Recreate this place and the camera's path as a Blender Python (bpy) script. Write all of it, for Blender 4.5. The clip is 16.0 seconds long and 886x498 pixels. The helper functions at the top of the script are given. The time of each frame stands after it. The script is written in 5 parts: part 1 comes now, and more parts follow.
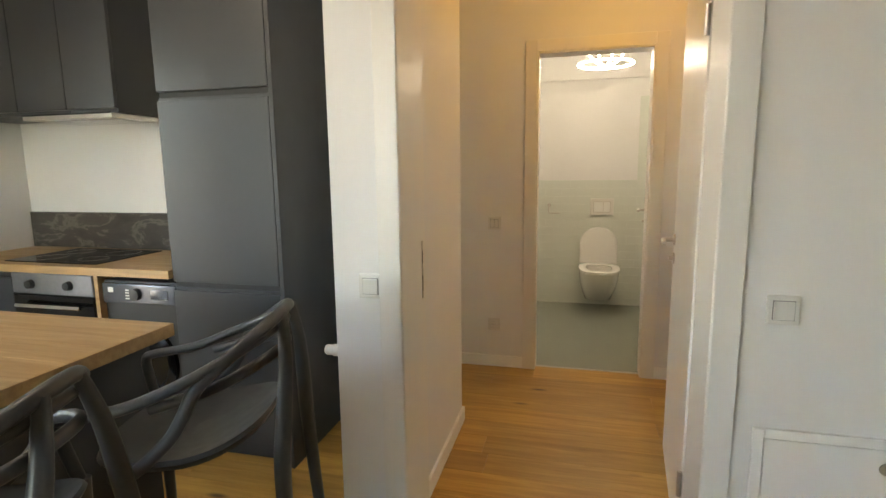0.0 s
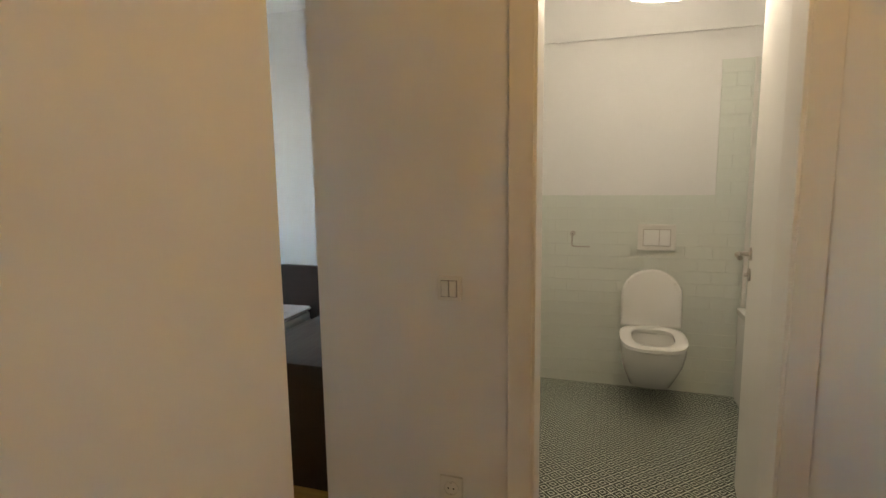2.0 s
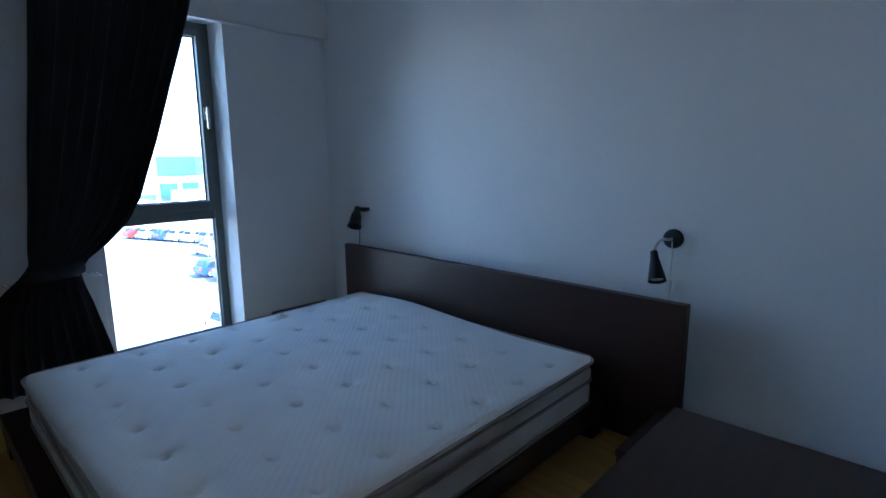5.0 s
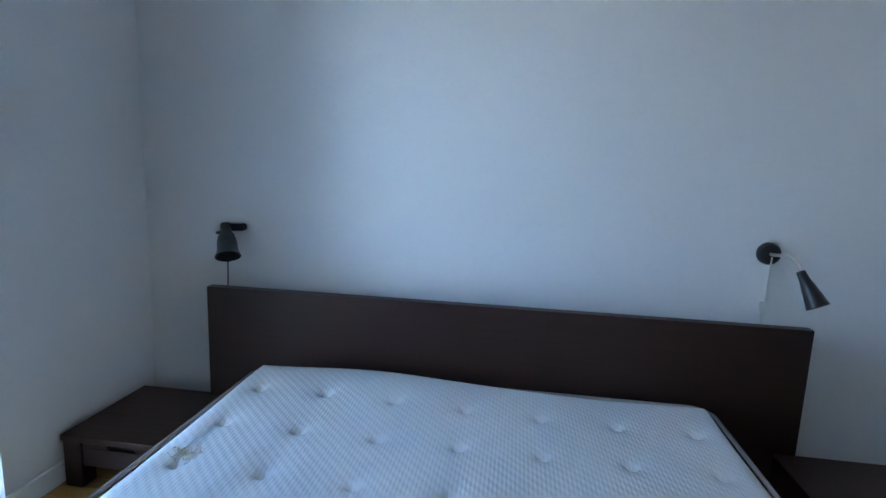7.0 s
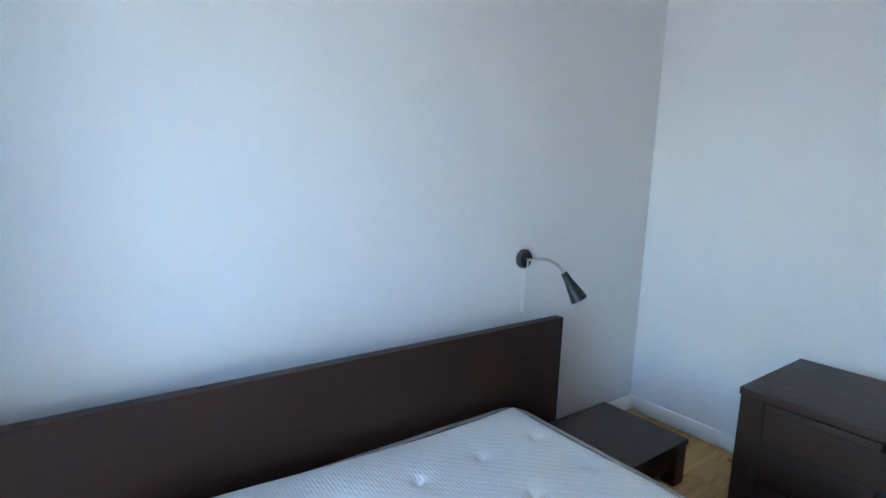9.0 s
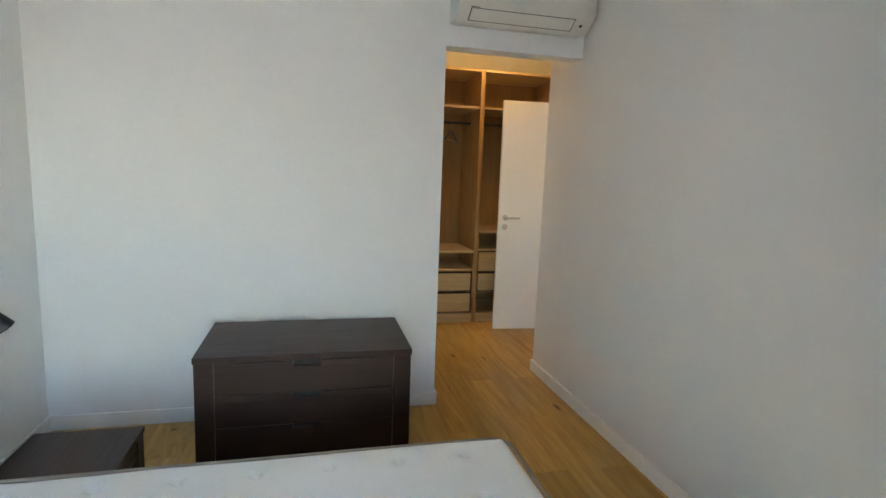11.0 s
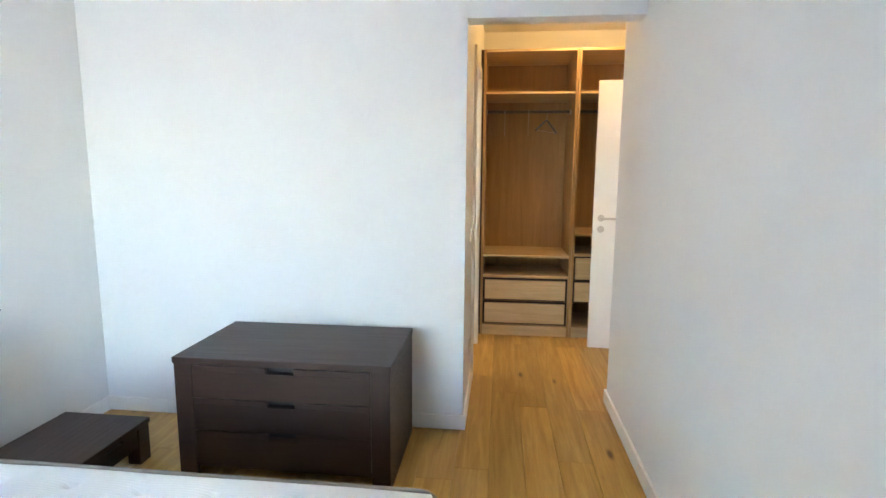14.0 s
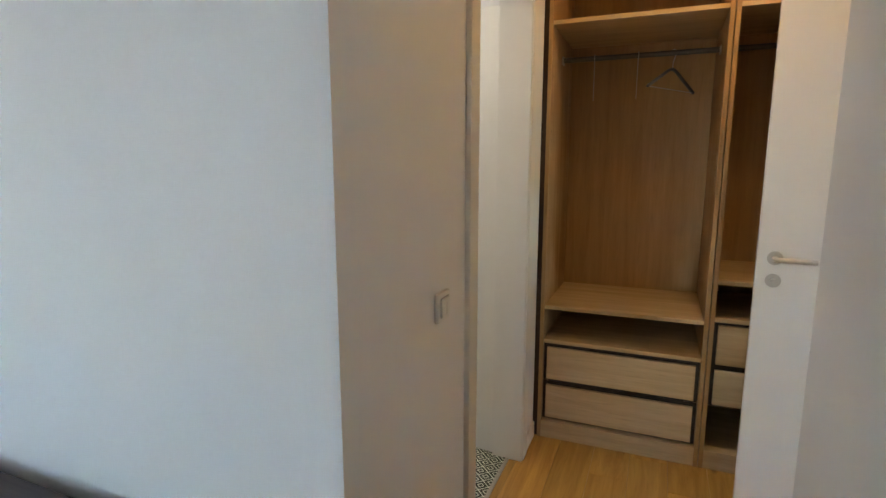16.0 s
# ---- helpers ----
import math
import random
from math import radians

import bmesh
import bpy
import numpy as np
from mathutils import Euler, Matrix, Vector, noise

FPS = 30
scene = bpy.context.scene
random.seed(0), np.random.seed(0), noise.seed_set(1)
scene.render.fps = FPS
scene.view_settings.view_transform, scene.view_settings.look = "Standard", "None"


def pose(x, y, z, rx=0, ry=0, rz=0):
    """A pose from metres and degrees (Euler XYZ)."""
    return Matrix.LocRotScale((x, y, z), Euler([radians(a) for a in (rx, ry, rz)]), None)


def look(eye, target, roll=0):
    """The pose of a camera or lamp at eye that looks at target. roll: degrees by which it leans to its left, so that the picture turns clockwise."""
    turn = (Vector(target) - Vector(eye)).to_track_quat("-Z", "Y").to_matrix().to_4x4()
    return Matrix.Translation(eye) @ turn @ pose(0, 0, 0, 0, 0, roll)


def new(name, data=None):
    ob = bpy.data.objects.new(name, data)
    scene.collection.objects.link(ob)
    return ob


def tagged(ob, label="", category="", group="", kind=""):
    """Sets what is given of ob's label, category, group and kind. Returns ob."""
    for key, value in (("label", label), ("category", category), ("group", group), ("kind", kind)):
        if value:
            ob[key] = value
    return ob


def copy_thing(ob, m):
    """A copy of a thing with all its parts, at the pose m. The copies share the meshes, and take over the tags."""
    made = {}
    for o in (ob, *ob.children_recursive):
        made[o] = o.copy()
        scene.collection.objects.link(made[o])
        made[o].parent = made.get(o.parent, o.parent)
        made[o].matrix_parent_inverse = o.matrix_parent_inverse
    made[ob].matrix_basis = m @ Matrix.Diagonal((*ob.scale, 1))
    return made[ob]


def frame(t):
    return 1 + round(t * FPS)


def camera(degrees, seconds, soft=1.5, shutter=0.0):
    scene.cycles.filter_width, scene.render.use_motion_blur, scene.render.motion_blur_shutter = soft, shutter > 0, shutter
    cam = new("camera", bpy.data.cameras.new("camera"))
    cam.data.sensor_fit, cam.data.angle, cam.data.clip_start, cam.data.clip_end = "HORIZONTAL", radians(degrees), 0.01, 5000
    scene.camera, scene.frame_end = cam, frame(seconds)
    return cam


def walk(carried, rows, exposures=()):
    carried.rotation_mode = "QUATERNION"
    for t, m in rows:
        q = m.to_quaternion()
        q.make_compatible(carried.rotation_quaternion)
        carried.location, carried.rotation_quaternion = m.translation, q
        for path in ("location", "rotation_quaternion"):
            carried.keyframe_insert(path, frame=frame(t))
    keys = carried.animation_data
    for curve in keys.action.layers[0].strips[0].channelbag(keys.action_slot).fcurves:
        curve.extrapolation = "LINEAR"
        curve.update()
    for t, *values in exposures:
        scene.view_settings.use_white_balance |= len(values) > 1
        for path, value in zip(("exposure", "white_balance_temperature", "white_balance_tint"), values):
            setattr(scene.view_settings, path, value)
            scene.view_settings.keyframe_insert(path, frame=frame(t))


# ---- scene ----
cam = camera(80.3, 16.0)
PATH = [
    (0, (0.555, -2.636, 1.37), (0.069, -0.72, 1.063), -0.7),
    (0.5, (0.648, -2.117, 1.351), (0.305, -0.166, 1.075), -0.3),
    (1.2, (0.624, -1.488, 1.373), (0.27, 0.46, 1.094), -0.5),
    (1.5, (0.559, -1.185, 1.36), (0.196, 0.762, 1.082), -0.2),
    (2, (0.523, -0.771, 1.355), (-0.079, 1.117, 1.086), -0.8),
    (2.5, (0.455, -0.435, 1.36), (-0.572, 1.26, 1.066), -0.6),
    (3, (0.337, 0.031, 1.287), (-1.119, 1.375, 1.018), -1.3),
    (3.2, (0.297, 0.149, 1.278), (-1.256, 1.38, 1.004), -1.3),
    (5.5, (-0.969, 0.56, 1.325), (-2.125, 2.146, 0.943), 0.2),
    (6, (-1.417, 0.597, 1.279), (-2.288, 2.36, 0.914), 1.0),
    (6.5, (-1.896, 0.676, 1.259), (-2.5, 2.553, 0.924), 1.6),
    (7, (-2.359, 0.761, 1.238), (-2.63, 2.715, 0.913), 2.1),
    (7.5, (-2.741, 0.905, 1.255), (-2.708, 2.876, 0.917), 2.2),
    (8, (-2.999, 0.934, 1.242), (-2.592, 2.868, 0.932), 2.2),
    (8.5, (-3.092, 1.086, 1.267), (-2.318, 2.897, 0.918), 2.9),
    (9, (-3.078, 1.264, 1.32), (-1.889, 2.844, 1.02), 2.2),
    (9.5, (-3.148, 1.426, 1.325), (-1.507, 2.539, 1.068), 1.8),
    (10, (-3.298, 1.57, 1.383), (-1.349, 1.934, 1.123), 2.2),
    (12.5, (-3.477, 1.392, 1.402), (-1.634, 0.664, 1.13), 1.6),
    (13, (-3.336, 1.11, 1.407), (-1.429, 0.58, 1.12), 1.3),
    (13.5, (-3.28, 0.833, 1.387), (-1.309, 0.648, 1.099), 0.6),
    (14, (-3.125, 0.665, 1.368), (-1.157, 0.877, 1.082), 0.4),
    (14.5, (-2.762, 0.505, 1.384), (-0.846, 0.994, 1.088), 0.3),
    (15, (-2.285, 0.377, 1.362), (-0.401, 0.979, 1.062), 0.2),
    (15.3, (-1.981, 0.298, 1.393), (-0.129, 0.988, 1.087), -0.2),
    (15.5, (-1.778, 0.315, 1.371), (0.068, 1.019, 1.065), 0.2),
    (16, (-1.252, 0.302, 1.384), (0.573, 1.055, 1.06), 0.0),
]
walk(cam, [(t, look(eye, target, roll)) for t, eye, target, roll in PATH], [
    (0.0, 5.36, 8000, 10), (0.5, 5.08, 7900, 10), (1.0, 5.02, 7800, 10), (2.0, 5.04, 7300, 10), (2.5, 4.80, 6600, 10), (3.0, 5.07, 5600, 10), (5.0, 3.75, 4900, 10), (6.0, 4.0, 5000, 10), (7.0, 4.6, 5300, 10), (8.0, 4.95, 5500, 10),
    (9.0, 5.2, 5700, 10), (9.6, 5.3, 6400, 10), (10.0, 5.3, 7200, 10), (12.5, 5.72, 7000, 10), (13.0, 6.0, 6800, 10), (14.0, 6.26, 6520, 10), (14.5, 6.25, 6480, 10), (15.0, 6.04, 6450, 10), (16.0, 5.34, 6400, 10)])

# ---------------------------------------------------------------- light
world = bpy.data.worlds.new("sky")
scene.world = world
world.use_nodes = True
wn = world.node_tree.nodes
sky = wn.new("ShaderNodeTexSky")
sky.sky_type = "NISHITA"
sky.sun_disc = False
sky.sun_elevation = radians(48)
sky.sun_rotation = radians(50)
world.node_tree.links.new(sky.outputs[0], wn["Background"].inputs[0])
wn["Background"].inputs[1].default_value = 0.15

sun_data = bpy.data.lights.new("sun", "SUN")
sun_data.energy, sun_data.angle, sun_data.color = 5.0, radians(0.5), (1.0, 0.95, 0.88)
sun = new("sun", sun_data)
sun.matrix_world = look((0, 0, 0), (-math.sin(radians(50)) * math.cos(radians(48)), -math.cos(radians(50)) * math.cos(radians(48)), -math.sin(radians(48))))


def bulb(name, at, power, colour, radius):
    d = bpy.data.lights.new(name, "POINT")
    d.energy, d.color, d.shadow_soft_size = power, colour, radius
    ob = new(name, d)
    ob.location = at
    return ob


bulb("hall_bulb_light", (0.86, 0.02, 2.480), 0.235, (1.0, 0.60, 0.215), 0.03)


# ---------------------------------------------------------------- materials
def material(name, rough=0.5, metal=0.0):
    m = bpy.data.materials.new(name)
    m.use_nodes = True
    b = m.node_tree.nodes["Principled BSDF"]
    b.inputs["Roughness"].default_value, b.inputs["Metallic"].default_value = rough, metal
    return m, m.node_tree.nodes, m.node_tree.links, b


def coords(n, l, scale, shift=False):
    tc = n.new("ShaderNodeTexCoord")
    mp = n.new("ShaderNodeMapping")
    mp.inputs["Scale"].default_value = scale
    if shift:
        info = n.new("ShaderNodeObjectInfo")
        mul = n.new("ShaderNodeVectorMath")
        mul.operation = "MULTIPLY_ADD"
        mul.inputs[1].default_value = (37.0, 61.0, 17.0)
        comb = n.new("ShaderNodeCombineXYZ")
        for k in range(3):
            l.new(info.outputs["Random"], comb.inputs[k])
        l.new(comb.outputs[0], mul.inputs[0])
        l.new(tc.outputs["Object"], mul.inputs[2])
        l.new(mul.outputs[0], mp.inputs["Vector"])
    else:
        l.new(tc.outputs["Object"], mp.inputs["Vector"])
    return mp.outputs[0]


def noise_tex(n, l, vec, scale, detail=4.0, rough=0.55, distortion=0.0):
    t = n.new("ShaderNodeTexNoise")
    t.inputs["Scale"].default_value, t.inputs["Detail"].default_value = scale, detail
    t.inputs["Roughness"].default_value, t.inputs["Distortion"].default_value = rough, distortion
    l.new(vec, t.inputs["Vector"])
    return t.outputs["Fac"]


def ramp(n, l, fac, stops):
    r = n.new("ShaderNodeValToRGB")
    while len(r.color_ramp.elements) < len(stops):
        r.color_ramp.elements.new(0.5)
    for e, (p, c) in zip(r.color_ramp.elements, stops):
        e.position, e.color = p, (*c, 1)
    l.new(fac, r.inputs[0])
    return r.outputs[0]


def mix(n, l, a, b, fac, mode="MIX"):
    m = n.new("ShaderNodeMix")
    m.data_type, m.blend_type = "RGBA", mode
    for sock, v in ((m.inputs[0], fac), (m.inputs[6], a), (m.inputs[7], b)):
        if isinstance(v, (int, float)):
            sock.default_value = v
        elif isinstance(v, tuple):
            sock.default_value = (*v, 1)
        else:
            l.new(v, sock)
    return m.outputs[2]


def bump(n, l, b, height, strength, dist=0.002):
    k = n.new("ShaderNodeBump")
    k.inputs["Strength"].default_value, k.inputs["Distance"].default_value = strength, dist
    l.new(height, k.inputs["Height"])
    l.new(k.outputs[0], b.inputs["Normal"])


def painted(name, base, rough=0.6, spread=0.04, scale=6.0, bumps=0.15, fine=160.0, dist=0.001, metal=0.0):
    m, n, l, b = material(name, rough, metal)
    v = coords(n, l, (1, 1, 1))
    lo = tuple(c * (1 - spread) for c in base)
    hi = tuple(min(1, c * (1 + spread)) for c in base)
    l.new(ramp(n, l, noise_tex(n, l, v, scale, 5), [(0.3, lo), (0.7, hi)]), b.inputs["Base Color"])
    if not bumps:
        return m
    rr = ramp(n, l, noise_tex(n, l, v, scale * 3, 3), [(0.3, (rough * 0.9,) * 3), (0.7, (min(1, rough * 1.1),) * 3)])
    l.new(rr, b.inputs["Roughness"])
    bump(n, l, b, noise_tex(n, l, v, fine, 3), bumps, dist)
    return m


def wood(name, dark, light, grain=(1.5, 22, 22), rough=0.45, shift=False, knots=False, contrast=1.0, gloss=0.5):
    m, n, l, b = material(name, rough)
    b.inputs["Specular IOR Level"].default_value = gloss
    v = coords(n, l, grain, shift)
    f = noise_tex(n, l, v, 1.6, 7, 0.62, 0.6)
    col = ramp(n, l, f, [(0.5 - 0.22 / contrast, dark), (0.5 + 0.22 / contrast, light)])
    fine = noise_tex(n, l, coords(n, l, tuple(g * 5 for g in grain), shift), 2.0, 4)
    col = mix(n, l, col, tuple(c * 0.75 for c in dark), ramp(n, l, fine, [(0.55, (0, 0, 0)), (0.8, (0.5, 0.5, 0.5))]))
    if shift:
        info = n.new("ShaderNodeObjectInfo")
        tint = ramp(n, l, info.outputs["Random"], [(0.0, (0.80, 0.78, 0.74)), (0.5, (1.0, 1.0, 1.0)), (1.0, (1.12, 1.08, 1.02))])
        col = mix(n, l, col, tint, 1.0, "MULTIPLY")
    if knots:
        vo = n.new("ShaderNodeTexVoronoi")
        vo.inputs["Scale"].default_value = 1.0
        l.new(coords(n, l, (1.6, 5.0, 5.0), shift), vo.inputs["Vector"])
        col = mix(n, l, col, (0.06, 0.025, 0.01), ramp(n, l, vo.outputs["Distance"], [(0.03, (0.85,) * 3), (0.10, (0, 0, 0))]))
    l.new(col, b.inputs["Base Color"])
    l.new(ramp(n, l, f, [(0.3, (rough * 1.15,) * 3), (0.7, (rough * 0.9,) * 3)]), b.inputs["Roughness"])
    bump(n, l, b, fine, 0.25, 0.0006)
    return m


def glow(name, colour, strength):
    m, n, l, b = material(name, 0.4)
    b.inputs["Base Color"].default_value = (0.9, 0.9, 0.9, 1)
    b.inputs["Emission Color"].default_value = (*colour, 1)
    b.inputs["Emission Strength"].default_value = strength
    return m


def clear_glass(name):
    m = bpy.data.materials.new(name)
    m.use_nodes = True
    n, l = m.node_tree.nodes, m.node_tree.links
    n.remove(n["Principled BSDF"])
    tr, gl, fr, mx = (n.new("ShaderNodeBsdfTransparent"), n.new("ShaderNodeBsdfGlossy"), n.new("ShaderNodeFresnel"), n.new("ShaderNodeMixShader"))
    tr.inputs[0].default_value = (0.94, 0.97, 0.97, 1)
    gl.inputs["Roughness"].default_value = 0.02
    fr.inputs["IOR"].default_value = 1.35
    l.new(fr.outputs[0], mx.inputs[0])
    l.new(tr.outputs[0], mx.inputs[1])
    l.new(gl.outputs[0], mx.inputs[2])
    l.new(mx.outputs[0], n["Material Output"].inputs[0])
    return m


def diamond_tiles(name):
    """Black and white cement-tile pattern of small diamonds with dots."""
    m, n, l, b = material(name, 0.4)
    tc = n.new("ShaderNodeTexCoord")
    sep = n.new("ShaderNodeSeparateXYZ")
    l.new(tc.outputs["Object"], sep.inputs[0])

    def op(kind, a, c=None, d=None):
        k = n.new("ShaderNodeMath")
        k.operation = kind
        for s, v in zip(k.inputs, (a, c, d)):
            if v is None:
                continue
            if isinstance(v, (int, float)):
                s.default_value = v
            else:
                l.new(v, s)
        return k.outputs[0]

    cell = 0.070
    u = op("ABSOLUTE", op("SUBTRACT", op("FRACT", op("DIVIDE", sep.outputs[0], cell)), 0.5))
    w = op("ABSOLUTE", op("SUBTRACT", op("FRACT", op("DIVIDE", sep.outputs[1], cell)), 0.5))
    d = op("ADD", u, w)
    e = op("SUBTRACT", 0.5, op("ABSOLUTE", op("SUBTRACT", d, 0.5)))
    ring = op("LESS_THAN", op("ABSOLUTE", op("SUBTRACT", e, 0.35)), 0.105)
    dot = op("LESS_THAN", e, 0.16)
    dark = op("MINIMUM", op("ADD", ring, dot), 1.0)
    v = coords(n, l, (1, 1, 1))
    wear = noise_tex(n, l, v, 25, 5)
    white = ramp(n, l, wear, [(0.3, (0.72, 0.78, 0.68)), (0.7, (0.83, 0.88, 0.78))])
    black = ramp(n, l, wear, [(0.3, (0.020, 0.028, 0.020)), (0.7, (0.045, 0.058, 0.042))])
    l.new(mix(n, l, white, black, dark), b.inputs["Base Color"])
    bump(n, l, b, wear, 0.1, 0.001)
    return m


def marble(name):
    m, n, l, b = material(name, 0.3)
    v = coords(n, l, (1, 1, 1))
    f = noise_tex(n, l, coords(n, l, (1.0, 1.0, 2.6)), 3.2, 8, 0.62, 0.5)
    c = ramp(n, l, f, [(0.30, (0.040, 0.035, 0.031)), (0.50, (0.075, 0.066, 0.058)), (0.54, (0.17, 0.15, 0.13)), (0.58, (0.085, 0.075, 0.066)), (0.75, (0.05, 0.044, 0.039))])
    l.new(c, b.inputs["Base Color"])
    return m


def quilted(name):
    """White knitted mattress ticking with small raised lozenges and faint stains."""
    m, n, l, b = material(name, 0.85)
    v = coords(n, l, (1, 1, 1))
    w = n.new("ShaderNodeTexWave")
    w.bands_direction, w.wave_profile = "X", "SIN"
    w.inputs["Scale"].default_value, w.inputs["Distortion"].default_value = 27.0, 0.9
    w.inputs["Detail Scale"].default_value = 3.0
    l.new(v, w.inputs["Vector"])
    w2 = n.new("ShaderNodeTexWave")
    w2.bands_direction, w2.wave_profile = "DIAGONAL", "SIN"
    w2.inputs["Scale"].default_value, w2.inputs["Distortion"].default_value = 18.0, 0.8
    l.new(v, w2.inputs["Vector"])
    stain = noise_tex(n, l, v, 2.2, 6, 0.6, 0.8)
    col = ramp(n, l, stain, [(0.24, (0.72, 0.69, 0.62)), (0.42, (0.79, 0.785, 0.765)), (0.75, (0.82, 0.82, 0.81))])
    l.new(mix(n, l, col, (0.70, 0.70, 0.69), ramp(n, l, w.outputs["Fac"], [(0.0, (0.22,) * 3), (0.6, (0, 0, 0))])), b.inputs["Base Color"])
    h = n.new("ShaderNodeMath")
    h.operation = "MULTIPLY_ADD"
    h.inputs[1].default_value = 0.9
    l.new(w2.outputs["Fac"], h.inputs[0])
    l.new(w.outputs["Fac"], h.inputs[2])
    bump(n, l, b, h.outputs[0], 0.45, 0.0014)
    return m


def cloth(name, base, scale=900):
    m, n, l, b = material(name, 0.95)
    v = coords(n, l, (1, 1, 1))
    l.new(ramp(n, l, noise_tex(n, l, v, 9, 4), [(0.3, tuple(c * 0.8 for c in base)), (0.7, base)]), b.inputs["Base Color"])
    bump(n, l, b, noise_tex(n, l, v, scale, 2), 0.3, 0.001)
    return m


WALL = painted("wall_paint", (0.80, 0.795, 0.785), 0.75, 0.012, 2.5, 0.12, 220)
CEIL = painted("ceiling_paint", (0.86, 0.86, 0.85), 0.8, 0.01, 2.0, 0.08, 200)
TRIM = painted("white_lacquer", (0.91, 0.90, 0.88), 0.36, 0.012, 3.0, 0)
FRAME_WHITE = painted("door_lacquer", (0.80, 0.78, 0.74), 0.36, 0.012, 3.0, 0)
PLASTIC = painted("white_plastic", (0.74, 0.725, 0.685), 0.35, 0.01, 8.0, 0)
CERAMIC = painted("white_ceramic", (0.85, 0.85, 0.83), 0.08, 0.008, 4.0, 0)
TILE = painted("glazed_tile", (0.70, 0.735, 0.68), 0.34, 0.03, 2.0, 0.04, 14, 0.002)
GROUT = painted("tile_grout", (0.66, 0.69, 0.63), 0.85, 0.03, 30)
FLOOR_TILE = diamond_tiles("patterned_cement_tile")
OAK = wood("oak_plank", (0.36, 0.190, 0.041), (0.59, 0.350, 0.091), (1.1, 16, 16), 0.42, True, True)
JOINT = painted("plank_joint", (0.12, 0.065, 0.03), 0.8, 0.1, 20)
WENGE = wood("wenge_veneer", (0.031, 0.0145, 0.0102), (0.039, 0.0178, 0.0120), (40, 2.0, 40), 0.42, gloss=0.36)
WENGE_X = wood("wenge_veneer_lengthwise", (0.031, 0.0145, 0.0102), (0.039, 0.0178, 0.0120), (2.0, 40, 40), 0.42, gloss=0.36)
# Same oak as the crosswise one, with the wardrobe's inner shade darkened in.
PALE_OAK_SHADED = wood("pale_oak_laminate_shaded", (0.285, 0.158, 0.058), (0.45, 0.275, 0.117), (14, 14, 0.9), 0.5, False, False, 0.8)
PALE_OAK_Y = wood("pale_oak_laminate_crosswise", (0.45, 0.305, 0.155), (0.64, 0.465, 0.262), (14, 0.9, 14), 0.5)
BUTCHER = wood("butcher_block", (0.36, 0.21, 0.085), (0.54, 0.345, 0.16), (1.4, 18, 18), 0.4)
GREY_FRONT = painted("anthracite_front", (0.036, 0.039, 0.044), 0.36, 0.04, 3.0, 0.03, 300)
# Black plastic; also paints in the shade of holes, slots and gaps.
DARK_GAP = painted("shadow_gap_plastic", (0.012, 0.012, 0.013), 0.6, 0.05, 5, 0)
BLACK = painted("black_lacquered_metal", (0.014, 0.014, 0.015), 0.42, 0.1, 30, 0)
STEEL = painted("brushed_nickel", (0.56, 0.53, 0.49), 0.30, 0.04, 60, 0.05, 300, 0.001, 1.0)
DARK_STEEL = painted("brushed_dark_steel", (0.26, 0.27, 0.29), 0.36, 0.05, 50, 0.05, 300, 0.001, 1.0)
CHROME = painted("polished_steel", (0.75, 0.75, 0.75), 0.14, 0.02, 10, 0, metal=1.0)
BLACK_GLASS = painted("black_glass", (0.006, 0.006, 0.007), 0.06, 0.02, 5, 0)
RAIL = painted("dark_grey_rail_metal", (0.10, 0.095, 0.09), 0.4, 0.05, 20, 0, metal=0.8)
CHAIR = painted("grey_polypropylene", (0.042, 0.045, 0.048), 0.42, 0.04, 9, 0.05, 260)
QUILT = quilted("mattress_ticking")
PIPING = cloth("taupe_piping_cloth", (0.34, 0.30, 0.265))
BAND_CLOTH = cloth("beige_topper_cloth", (0.47, 0.435, 0.385))
SIDE_CLOTH = cloth("mattress_side_cloth", (0.66, 0.64, 0.59))
CURTAIN = cloth("navy_black_curtain_cloth", (0.012, 0.013, 0.020), 500)
WIN_FRAME = painted("grey_green_window_profile", (0.115, 0.125, 0.115), 0.45, 0.04, 8, 0.04)
GLASS = clear_glass("window_glass")
GLOW_WARM = glow("lit_led_ring_warm", (1.0, 0.90, 0.76), 1.2)
GLOW_COOL = glow("lit_led_ring_white", (1.0, 0.95, 0.88), 0.30)
DRAWER_DARK = painted("dark_brown_drawer_laminate", (0.022, 0.012, 0.008), 0.6, 0.1, 12, 0)
GAP_SHADE = painted("switch_gap_shade", (0.22, 0.21, 0.20), 0.6, 0.05, 20, 0)
MARBLE = marble("dark_marble_splashback")


# ---------------------------------------------------------------- mesh helpers
def mesh_of(name, bm, mat, smooth=None):
    me = bpy.data.meshes.new(name)
    bmesh.ops.recalc_face_normals(bm, faces=bm.faces)
    bm.to_mesh(me)
    bm.free()
    me.materials.append(mat)
    if smooth is not None:
        me.polygons.foreach_set("use_smooth", [True] * len(me.polygons))
        me.set_sharp_from_angle(angle=radians(smooth))
    return me


def part(name, bm, mat, parent=None, label="", smooth=None):
    ob = new(name, mesh_of(name, bm, mat, smooth))
    if parent is not None:
        ob.parent = parent
    return tagged(ob, label)


def thing(name, at, label, category, group="", turn=0):
    ob = new(name)
    ob.matrix_world = pose(*at, 0, 0, turn)
    ob.empty_display_size = 0.1
    return tagged(ob, label, category, group)


